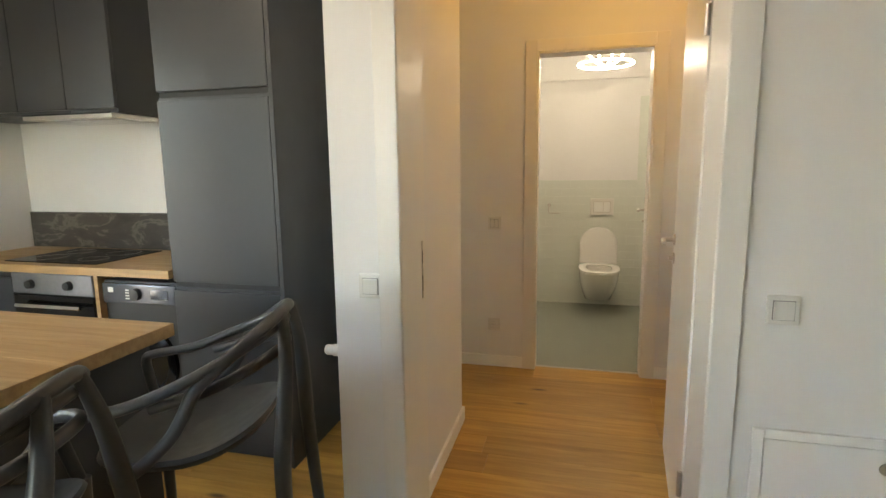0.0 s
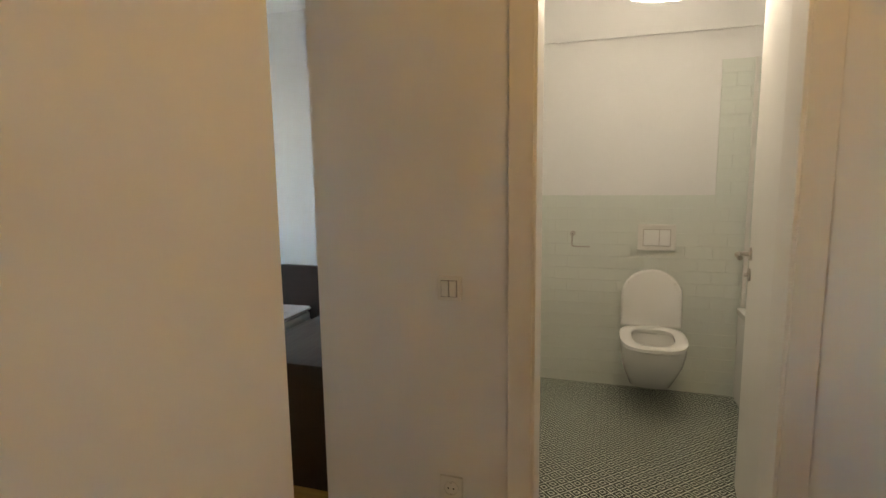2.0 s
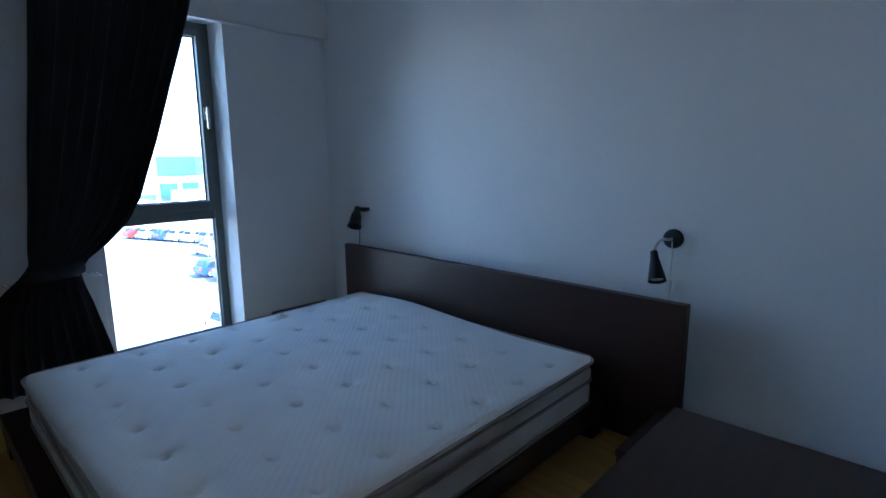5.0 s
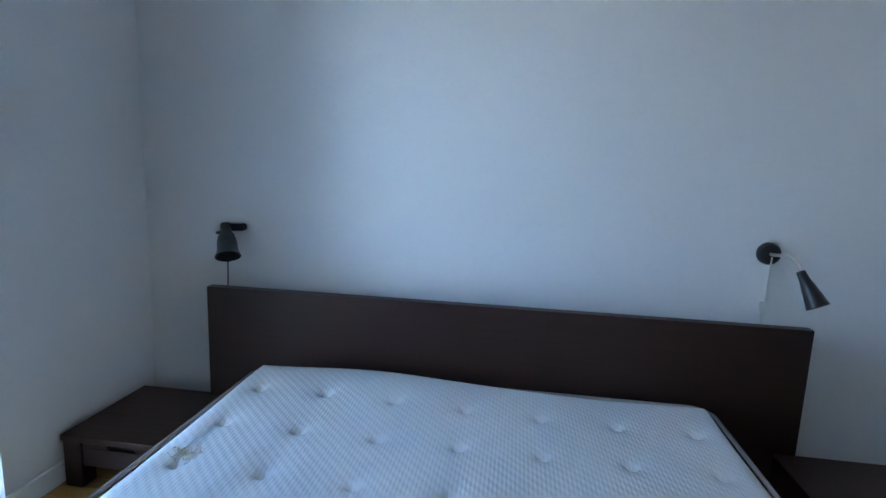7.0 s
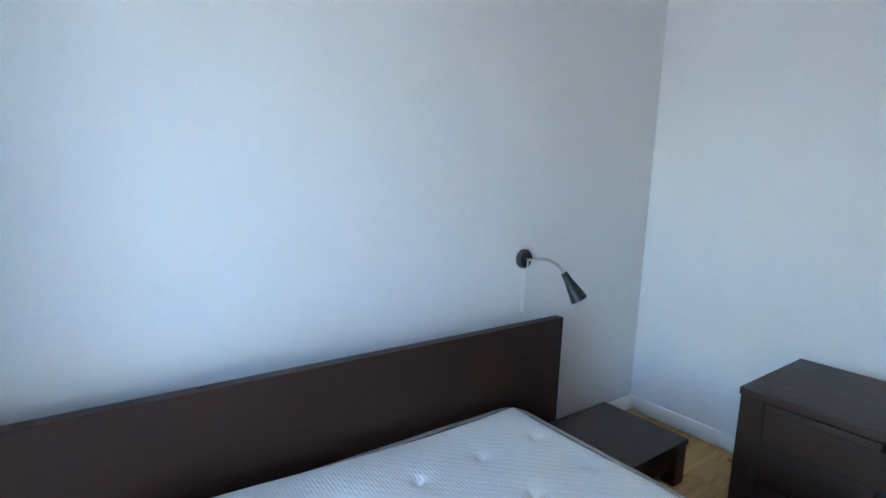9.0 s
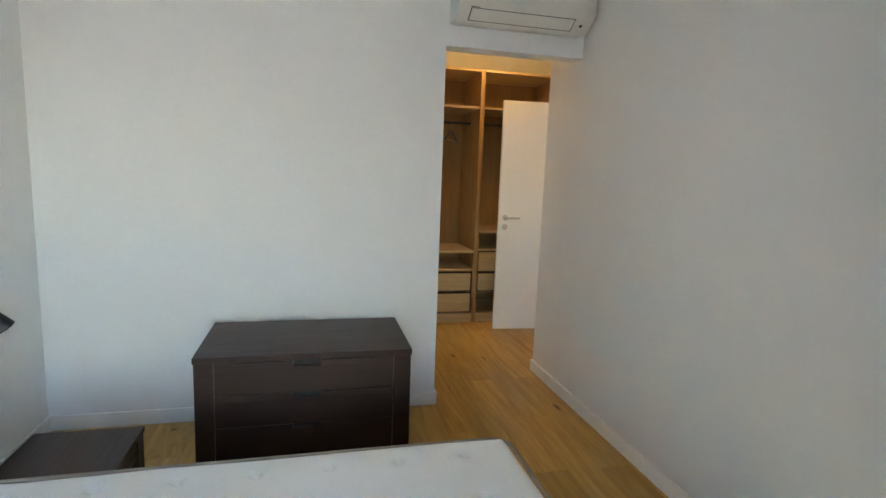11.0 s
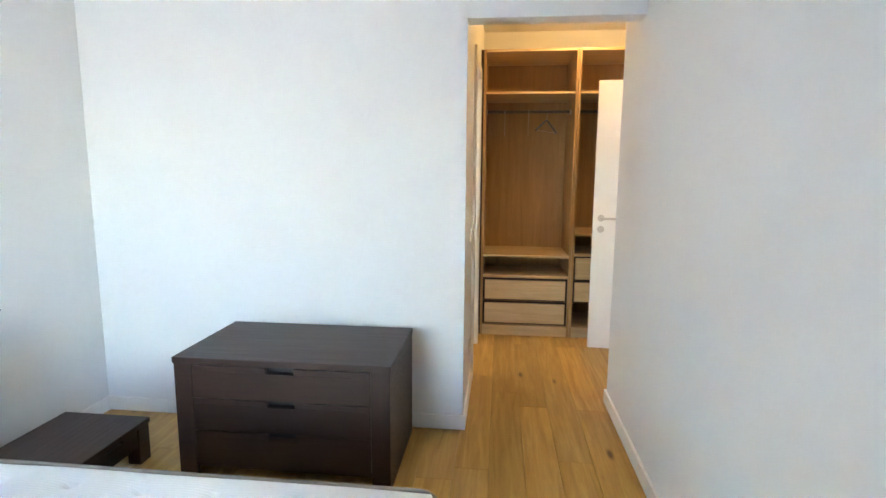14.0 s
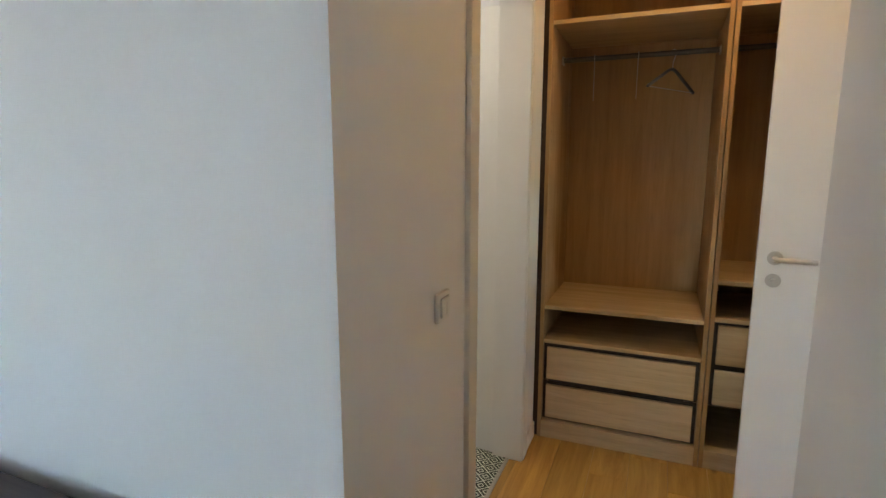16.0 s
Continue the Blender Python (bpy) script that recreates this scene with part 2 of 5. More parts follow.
def box(bm, x0, x1, y0, y1, z0, z1, bevel=0.0):
    r = bmesh.ops.create_cube(bm, size=1, matrix=Matrix.Translation(((x0 + x1) / 2, (y0 + y1) / 2, (z0 + z1) / 2)) @ Matrix.Diagonal((abs(x1 - x0), abs(y1 - y0), abs(z1 - z0), 1)))
    if bevel:
        edges = list({e for v in r["verts"] for e in v.link_edges})
        bmesh.ops.bevel(bm, geom=edges, offset=bevel, segments=2, affect="EDGES", profile=0.6)
    return bm


def boxed(*a, **k):
    return box(bmesh.new(), *a, **k)


def smooth_path(points, steps=8, closed=False):
    """Points on a Catmull-Rom curve through those given."""
    p = [Vector(q) for q in points]
    out, m = [], len(p)
    for i in range(m if closed else m - 1):
        a = p[(i - 1) % m] if closed or i > 0 else p[0]
        b, c = p[i], p[(i + 1) % m]
        d = p[(i + 2) % m] if closed or i + 2 < m else p[-1]
        for s in range(steps):
            t = s / steps
            out.append(0.5 * ((2 * b) + (c - a) * t + (2 * a - 5 * b + 4 * c - d) * t * t + (3 * b - a - 3 * c + d) * t ** 3))
    if not closed:
        out.append(p[-1])
    return out


def tube(bm, points, radius, sides=10, closed=False, flat=1.0):
    """A round bar along points; radius is a number or one per point; flat squeezes it in height."""
    p = [Vector(q) for q in points]
    n = len(p)
    rings, up = [], None
    for i in range(n):
        a = p[i - 1] if closed or i > 0 else p[i]
        b = p[(i + 1) % n] if closed or i < n - 1 else p[i]
        d = (b - a).normalized()
        if up is None:
            up = Vector((0, 0, 1)) if abs(d.z) < 0.9 else Vector((1, 0, 0))
        side = d.cross(up).normalized()
        up = side.cross(d).normalized()
        r = radius[i] if isinstance(radius, (list, tuple)) else radius
        rings.append([bm.verts.new(p[i] + r * (math.cos(k * math.tau / sides) * side + flat * math.sin(k * math.tau / sides) * up)) for k in range(sides)])
    for i in range(n if closed else n - 1):
        a, b = rings[i], rings[(i + 1) % n]
        for k in range(sides):
            bm.faces.new((a[k], a[(k + 1) % sides], b[(k + 1) % sides], b[k]))
    if not closed:
        bm.faces.new(rings[0])
        bm.faces.new(rings[-1])
    return bm


def lathe(bm, profile, sides=24, m=None):
    """Turns (radius, height) pairs about z; m places the result."""
    m = m or Matrix()
    rings = []
    for r, z in profile:
        rings.append([bm.verts.new(m @ Vector((r * math.cos(k * math.tau / sides), r * math.sin(k * math.tau / sides), z))) for k in range(sides)])
    for a, b in zip(rings, rings[1:]):
        for k in range(sides):
            bm.faces.new((a[k], a[(k + 1) % sides], b[(k + 1) % sides], b[k]))
    for e in (rings[0], rings[-1]):
        if profile[rings.index(e)][0] > 1e-4:
            bm.faces.new(e)
    return bm


def loft(bm, loops, cap=True):
    rings = [[bm.verts.new(v) for v in lp] for lp in loops]
    n = len(rings[0])
    for a, b in zip(rings, rings[1:]):
        for k in range(n):
            bm.faces.new((a[k], a[(k + 1) % n], b[(k + 1) % n], b[k]))
    if cap:
        bm.faces.new(rings[0])
        bm.faces.new(rings[-1])
    return bm


def along(axis_from, axis_to):
    """A frame at axis_from whose z runs to axis_to."""
    a, b = Vector(axis_from), Vector(axis_to)
    return Matrix.Translation(a) @ (b - a).to_track_quat("Z", "Y").to_matrix().to_4x4()


def structure(name, bm, mat, label="", category="", smooth=None):
    return tagged(part(name, bm, mat, None, label, smooth), label, category, "", "structure")


# ---------------------------------------------------------------- plan
CZ = 2.63            # ceiling
PIER_X = -0.018      # hall face of the pier
HALL_Y = 0.84        # hall wall with the bathroom door
DRESS_X = -0.457     # wall behind the chest of drawers
HEAD_Y = 2.895       # wall behind the bed
WIN_X = -4.0         # window wall
BATH_Y = 2.690        # bathroom back wall
LIV_Y = -1.06        # living-room face of the door wall
WY0, WY1, WZ0, WZ1 = 1.350, 2.142, 0.03, 2.165
FRAME_X = -4.21      # room face of the window frame

b = boxed(-4.35, DRESS_X, HEAD_Y, 3.05, 0, CZ)
structure("wall_bed_head", b, WALL, "smooth white painted wall behind the bed", "wall")
b = boxed(DRESS_X, -0.33, HALL_Y, 3.05, 0, CZ)
box(b, DRESS_X, -0.33, 0, HALL_Y, 2.110, CZ)
structure("wall_dresser", b, WALL, "white painted partition with an open passage", "wall")
b = boxed(-0.33, 0.288, HALL_Y, 0.96, 0, CZ)
box(b, 1.008, 1.87, HALL_Y, 0.96, 0, CZ)
box(b, 0.288, 1.008, HALL_Y, 0.96, 2.088, CZ)
structure("wall_hall", b, WALL, "white painted hall wall with the bathroom doorway", "wall")
b = boxed(-4.35, -0.22, -0.1, 0, 0, CZ)
structure("wall_bedroom_south", b, WALL, "white painted wall between bedroom and kitchen", "wall")
b = boxed(-0.22, PIER_X, LIV_Y, 0, 0, CZ)
structure("wall_pier", b, WALL, "white painted pier beside the living room doorway", "wall")
b = boxed(0.97, 3.2, LIV_Y, -0.87, 0, CZ)
box(b, PIER_X, 0.97, LIV_Y, -0.87, 2.105, CZ)
structure("wall_living_north", b, WALL, "white painted living room wall beside the doorway", "wall")
b = boxed(1.87, 2.0, -0.87, 2.75, 0, CZ)
structure("wall_hall_east", b, WALL, "white painted wall behind the wardrobe", "wall")
b = boxed(-0.33, 1.87, BATH_Y, 2.75, 0, CZ)
box(b, -0.33, 1.87, BATH_Y - 0.018, BATH_Y, 2.17, CZ)
structure("wall_bathroom", b, WALL, "white painted bathroom wall above the tiles", "wall")
b = boxed(-4.35, WIN_X, -0.1, WY0, 0, CZ)
box(b, -4.35, WIN_X, WY1, 3.05, 0, CZ)
box(b, -4.35, FRAME_X, WY0, WY1, 0, WZ0)
box(b, -4.35, WIN_X, WY0, WY1, WZ1, CZ)
box(b, WIN_X, -3.94, 0, 0.60, 0, CZ)
box(b, WIN_X, -3.94, 0.60, HEAD_Y, 2.135, CZ)
structure("wall_window", b, WALL, "white painted outer wall with a pillar and beam", "wall")
b = boxed(-2.85, -2.72, -1.85, -0.1, 0, CZ)
box(b, -2.85, -2.72, -5.3, -2.20, 0, CZ)
box(b, -2.85, -2.72, -2.20, -1.85, 0, 0.10)
box(b, -2.85, -2.72, -2.20, -1.85, 2.15, CZ)
structure("wall_living_west", b, WALL, "white painted kitchen side wall", "wall")
b = boxed(-2.85, -2.50, -5.45, -5.3, 0, CZ)
box(b, -1.60, 3.3, -5.45, -5.3, 0, CZ)
box(b, -2.50, -1.60, -5.45, -5.3, 0, 0.85)
box(b, -2.50, -1.60, -5.45, -5.3, 2.25, CZ)
structure("wall_living_south", b, WALL, "white painted living room outer wall", "wall")
b = boxed(3.2, 3.3, -5.3, -0.87, 0, CZ)
structure("wall_living_east", b, WALL, "white painted living room side wall", "wall")
b = boxed(-4.35, 3.3, -5.45, 3.05, CZ, CZ + 0.2)
structure("ceiling", b, CEIL, "flat white painted ceiling", "ceiling")


def baseboard(x0, x1, y0, y1):
    structure("baseboard", boxed(x0, x1, y0, y1, 0, 0.08, bevel=0.003), TRIM, "low white painted baseboard", "baseboard")


T = 0.014
baseboard(-3.94, DRESS_X - T, HEAD_Y - T, HEAD_Y)
baseboard(DRESS_X - T, DRESS_X, HALL_Y - T, HEAD_Y)
baseboard(DRESS_X, 0.226, HALL_Y - T, HALL_Y)
baseboard(1.070, 1.245, HALL_Y - T, HALL_Y)
baseboard(-3.94, PIER_X, 0, T)
baseboard(PIER_X, PIER_X + T, -0.765, T)
baseboard(-3.94, -3.94 + T, T, 0.60)
baseboard(WIN_X, WIN_X + T, 0.60, WY0)
baseboard(WIN_X, WIN_X + T, WY1 - T, HEAD_Y)
baseboard(FRAME_X, WIN_X, WY1 - T, WY1)
baseboard(FRAME_X, WIN_X, WY0, WY0 + T)
baseboard(1.03, 3.2, LIV_Y - T, LIV_Y)
baseboard(-0.22, -0.06, LIV_Y - T, LIV_Y)


# ---------------------------------------------------------------- window
def build_window():
    w = thing("window_1", (FRAME_X - 0.035, (WY0 + WY1) / 2, WZ0), "tall narrow grey-framed window with two panes", "window")
    w["kind"] = "structure"
    hy, h = (WY1 - WY0) / 2, WZ1 - WZ0
    b = bmesh.new()
    f = 0.055
    for y0, y1, z0, z1 in ((-hy, -hy + f, 0, h), (hy - f, hy, 0, h), (-hy + f, hy - f, 0, 0.070), (-hy + f, hy - f, h - f, h), (-hy + f, hy - f, 0.862, 0.935)):
        box(b, -0.035, 0.035, y0, y1, z0, z1, 0.004)
    part("window_frame", b, WIN_FRAME, w)
    s = 0.045
    b = bmesh.new()
    z0, z1, y0, y1 = 0.925, h - f + 0.01, -hy + f - 0.01, hy - f + 0.01
    for q in ((y0, y0 + s, z0, z1), (y1 - s, y1, z0, z1), (y0 + s, y1 - s, z0, z0 + s + 0.015), (y0 + s, y1 - s, z1 - s, z1)):
        box(b, -0.02, 0.052, *q, 0.004)
    part("sash", b, WIN_FRAME, w)
    for q in ((y0 + s, y1 - s, z0 + s + 0.015, z1 - s), (-hy + f, hy - f, 0.070, 0.862)):
        p = part("pane", boxed(-0.006, 0.006, *q), GLASS, w)
        p.visible_shadow = False
        g = bmesh.new()
        for y0b, y1b, z0b, z1b in ((q[0], q[0] + 0.006, q[2], q[3]), (q[1] - 0.006, q[1], q[2], q[3]), (q[0] + 0.006, q[1] - 0.006, q[2], q[2] + 0.006), (q[0] + 0.006, q[1] - 0.006, q[3] - 0.006, q[3])):
            box(g, 0.0062, 0.014, y0b, y1b, z0b, z1b)
        part("gasket", g, DARK_GAP, p)
    b = boxed(0.052, 0.064, hy - f - 0.026, hy - f + 0.002, 1.52, 1.60, 0.003)
    box(b, 0.064, 0.098, hy - f - 0.020, hy - f - 0.004, 1.55, 1.575, 0.004)
    box(b, 0.086, 0.102, hy - f - 0.022, hy - f - 0.002, 1.46, 1.60, 0.005)
    part("window_handle", b, STEEL, w, "satin grey lever handle")
    part("window_sill", boxed(0.036, 0.245, -hy + T, hy - T, -0.029, -0.012, 0.002), PALE_OAK_Y, w, "pale wooden threshold board")


build_window()


# ---------------------------------------------------------------- doors
def casing(b, x0, x1, y0, y1, top, width, depth, face):
    """Flat door casing round an opening x0..x1 on the plane y = face, standing out to y0..y1."""
    box(b, x0 - width, x0, y0, y1, 0, top + width, 0.003)
    box(b, x1, x1 + width, y0, y1, 0, top + width, 0.003)
    box(b, x0, x1, y0, y1, top, top + width, 0.003)
    return b


def lever(parent, at, outward, grip):
    """A lever handle and a key rosette on a leaf; outward is the way out of the leaf, grip the way along the lever."""
    o, g, c = Vector(outward), Vector(grip), Vector(at)
    b = bmesh.new()
    lathe(b, [(0.0, 0), (0.026, 0), (0.026, 0.008), (0.0, 0.008)], 24, along(c, c + o))
    tube(b, smooth_path([c, c + o * 0.035, c + o * 0.05 + g * 0.012, c + o * 0.052 + g * 0.05, c + o * 0.052 + g * 0.125], 5), 0.0095, 12)
    part("door_handle", b, STEEL, parent, "brushed nickel lever handle", 40)
    k = c - Vector((0, 0, 0.085))
    b = bmesh.new()
    lathe(b, [(0.0, 0), (0.026, 0), (0.026, 0.007), (0.0, 0.007)], 24, along(k, k + o))
    tube(b, [k, k + o * 0.022], 0.008, 10)
    part("key_rosette", b, STEEL, parent, "brushed nickel key rosette", 40)


def door_leaf(parent, width, height, thick=0.04):
    """A flush white leaf from the hinge along +x; its back face at y = 0."""
    b = boxed(0, width, -thick, 0, 0.006, height, 0.003)
    part("leaf", b, FRAME_WHITE, parent)
    b = boxed(width - 0.001, width + 0.0015, -thick / 2 - 0.010, -thick / 2 + 0.010, 0.92, 1.14)
    part("lock_plate", b, STEEL, parent, "narrow steel lock plate")
    lever(parent, (width - 0.058, 0, 1.035), (0, 1, 0), (-1, 0, 0))
    lever(parent, (width - 0.058, -thick, 1.035), (0, -1, 0), (-1, 0, 0))
    for z in (0.25, 1.75):
        b = tube(bmesh.new(), [(0.0, 0.006, z), (0.0, 0.006, z + 0.09)], 0.008, 10)
        part("hinge", b, STEEL, parent)


d = thing("door_1", (0.927, -0.845, 0), "open flush white door to the living room", "door", "", math.degrees(math.atan2(0.795, 0.072)))
d["kind"] = "structure"
door_leaf(d, 0.80, 2.055)
b = bmesh.new()
box(b, PIER_X + 0.001, 0.022, -1.073, -0.80, 0, 2.098, 0.003)
box(b, 0.93, 0.968, -1.073, -0.863, 0, 2.098, 0.003)
box(b, 0.022, 0.93, -1.073, -0.863, 2.065, 2.098, 0.003)
casing(b, 0.019, 0.933, LIV_Y - 0.016, LIV_Y + 0.002, 2.068, 0.075, 0.016, LIV_Y)
box(b, 0.933, 1.0, -0.872, -0.855, 0, 2.14, 0.003)
box(b, 0.022, 0.933, -0.872, -0.855, 2.07, 2.14, 0.003)
structure("door_frame_living", b, FRAME_WHITE, "white lacquered door frame", "door frame")
strike = structure("strike_plate", boxed(0.0215, 0.0238, -0.849, -0.839, 0.90, 1.11), STEEL, "narrow steel strike plate on the frame", "strike plate")
for z0, z1 in ((0.93, 0.985), (1.03, 1.075)):
    part("latch_slot", boxed(0.0232, 0.0241, -0.8475, -0.8405, z0, z1), DARK_GAP, strike)

d = thing("door_2", (1.0, 0.945, 0), "white flush bathroom door standing open inwards", "door", "", 84)
d["kind"] = "structure"
door_leaf(d, 0.70, 2.04)
b = bmesh.new()
box(b, 0.290, 0.311, HALL_Y - 0.012, 0.972, 0, 2.086, 0.002)
box(b, 0.985, 1.006, HALL_Y - 0.012, 0.972, 0, 2.086, 0.002)
box(b, 0.311, 0.985, HALL_Y - 0.012, 0.972, 2.062, 2.086, 0.002)
casing(b, 0.301, 0.995, HALL_Y - 0.018, HALL_Y + 0.002, 2.072, 0.075, 0.018, HALL_Y)
structure("door_frame_bathroom", b, FRAME_WHITE, "white lacquered door frame of the bathroom", "door frame")


# ---------------------------------------------------------------- bedroom
def chest_of_drawers():
    x0, x1, y0, y1, h = -1.075, -0.51, 1.102, 2.07, 0.57
    c = thing("chest_of_drawers", ((x0 + x1) / 2, (y0 + y1) / 2, 0), "low dark wenge chest with three drawers", "chest of drawers")
    dx, dy = (x1 - x0) / 2, (y1 - y0) / 2
    b = boxed(-dx, dx, -dy, dy, h - 0.028, h, 0.003)
    part("top", b, WENGE, c)
    b = bmesh.new()
    box(b, -dx + 0.006, dx, -dy + 0.004, -dy + 0.03, 0.0, h - 0.028, 0.002)
    box(b, -dx + 0.006, dx, dy - 0.03, dy - 0.004, 0.0, h - 0.028, 0.002)
    box(b, dx - 0.02, dx - 0.004, -dy + 0.03, dy - 0.03, 0.06, h - 0.028)
    box(b, -dx + 0.03, dx - 0.02, -dy + 0.03, dy - 0.03, 0.075, 0.10)
    part("carcass", b, WENGE, c)
    for s in (-1, 1):
        part("stile", boxed(-dx + 0.004, -dx + 0.03, s * dy - s * 0.006, s * (dy - 0.085), 0, h - 0.029, 0.002), WENGE, c)
    n, top, low, gap = 3, h - 0.033, 0.085, 0.004
    step = (top - low) / n
    for i in range(n):
        z1 = top - i * step - gap / 2
        z0 = z1 - step + gap
        b = bmesh.new()
        w = dy - 0.088
        box(b, -dx + 0.006, -dx + 0.026, -w, -0.062, z1 - 0.026, z1, 0.0015)
        box(b, -dx + 0.006, -dx + 0.026, 0.062, w, z1 - 0.026, z1, 0.0015)
        box(b, -dx + 0.006, -dx + 0.026, -w, w, z0, z1 - 0.026, 0.0015)
        d = part("drawer", b, WENGE, c)
        part("drawer_box", boxed(-dx + 0.027, dx - 0.05, -w + 0.01, w - 0.01, z0 + 0.01, z1 - 0.03), WENGE, d)
    part("plinth_rail", boxed(-dx + 0.022, -dx + 0.038, -dy + 0.085, dy - 0.085, 0.055, 0.083, 0.002), WENGE, c)
    # Near-black sheet behind the drawer fronts paints in shade of grips and gaps.
    part("recess_shade", boxed(-dx + 0.050, -dx + 0.054, -dy + 0.085, dy - 0.085, 0.083, h - 0.03), DARK_GAP, c)


chest_of_drawers()


def nightstand(x0, x1, y0, y1, h):
    c = thing("nightstand", ((x0 + x1) / 2, (y0 + y1) / 2, 0), "low dark wenge nightstand with one drawer", "nightstand", "nightstands beside the bed")
    dx, dy = (x1 - x0) / 2, (y1 - y0) / 2
    part("top", boxed(-dx, dx, -dy, dy, h - 0.024, h, 0.003), WENGE_X, c)
    for s in (-1, 1):
        b = boxed(s * dx - s * 0.004, s * (dx - 0.075), -dy + 0.006, -dy + 0.07, 0, h - 0.024, 0.002)
        part("leg", b, WENGE_X, c)
        b = boxed(s * dx - s * 0.004, s * (dx - 0.03), -dy + 0.07, dy, 0.055, h - 0.024, 0.002)
        box(b, s * dx - s * 0.004, s * (dx - 0.075), dy - 0.07, dy, 0, 0.055)
        part("side", b, WENGE_X, c)
    b = bmesh.new()
    w, z0, z1 = dx - 0.077, 0.085, h - 0.028
    box(b, -w, -0.055, -dy + 0.014, -dy + 0.032, z1 - 0.022, z1, 0.0015)
    box(b, 0.055, w, -dy + 0.014, -dy + 0.032, z1 - 0.022, z1, 0.0015)
    box(b, -w, w, -dy + 0.014, -dy + 0.032, z0, z1 - 0.022, 0.0015)
    d = part("drawer", b, WENGE_X, c)
    part("drawer_box", boxed(-w, w, -dy + 0.034, dy - 0.03, z0, z1 - 0.02), DARK_GAP, d)


nightstand(-3.965, -3.50, 2.33, 2.775, 0.206)
nightstand(-1.36, -0.915, 2.31, 2.75, 0.204)


def bed():
    x0, x1, y0, y1 = -3.52, -1.615, 0.755, 2.745
    c = thing("bed_frame", ((x0 + x1) / 2, (y0 + y1) / 2, 0), "low dark wenge platform bed with a wide headboard", "bed")
    dx, dy = (x1 - x0) / 2, (y1 - y0) / 2
    cy = (y0 + y1) / 2
    b = boxed(-3.628 - (x0 + x1) / 2, -1.278 - (x0 + x1) / 2, dy, dy + 0.045, 0.02, 0.69, 0.003)
    part("headboard", b, WENGE_X, c)
    for s in (-1, 1):
        part("side_rail", boxed(s * dx, s * (dx - 0.10), -dy, dy, 0.085, 0.185, 0.004), WENGE, c)
        for t in (-1, 1):
            part("leg", boxed(s * (dx - 0.004), s * (dx - 0.10), t * (dy - 0.004), t * (dy - 0.10), 0, 0.085, 0.003), WENGE, c)
    part("foot_rail", boxed(-dx + 0.10, dx - 0.10, -dy, -dy + 0.12, 0.085, 0.185, 0.004), WENGE_X, c)
    b = bmesh.new()
    for i in range(14):
        y = -dy + 0.14 + i * (2 * dy - 0.16) / 14
        box(b, -dx + 0.10, dx - 0.10, y, y + 0.09, 0.130, 0.150)
    part("slat_base", b, BUTCHER, c)


bed()

MX0, MX1, MY0, MY1, MZ = -3.355, -1.632, 0.835, 2.675, 0.407
TUFT_X = [-2.492 + 0.251 * k for k in range(-3, 4)]
TUFT_Y = [2.452 - 0.238 * k for k in range(7)]


def rounded(x0, x1, y0, y1, r, z, n=7):
    out = []
    for cx, cy, a0 in ((x1 - r, y0 + r, -90), (x1 - r, y1 - r, 0), (x0 + r, y1 - r, 90), (x0 + r, y0 + r, 180)):
        for i in range(n):
            a = radians(a0 + 90 * i / (n - 1))
            out.append((cx + r * math.cos(a), cy + r * math.sin(a), z))
    return out


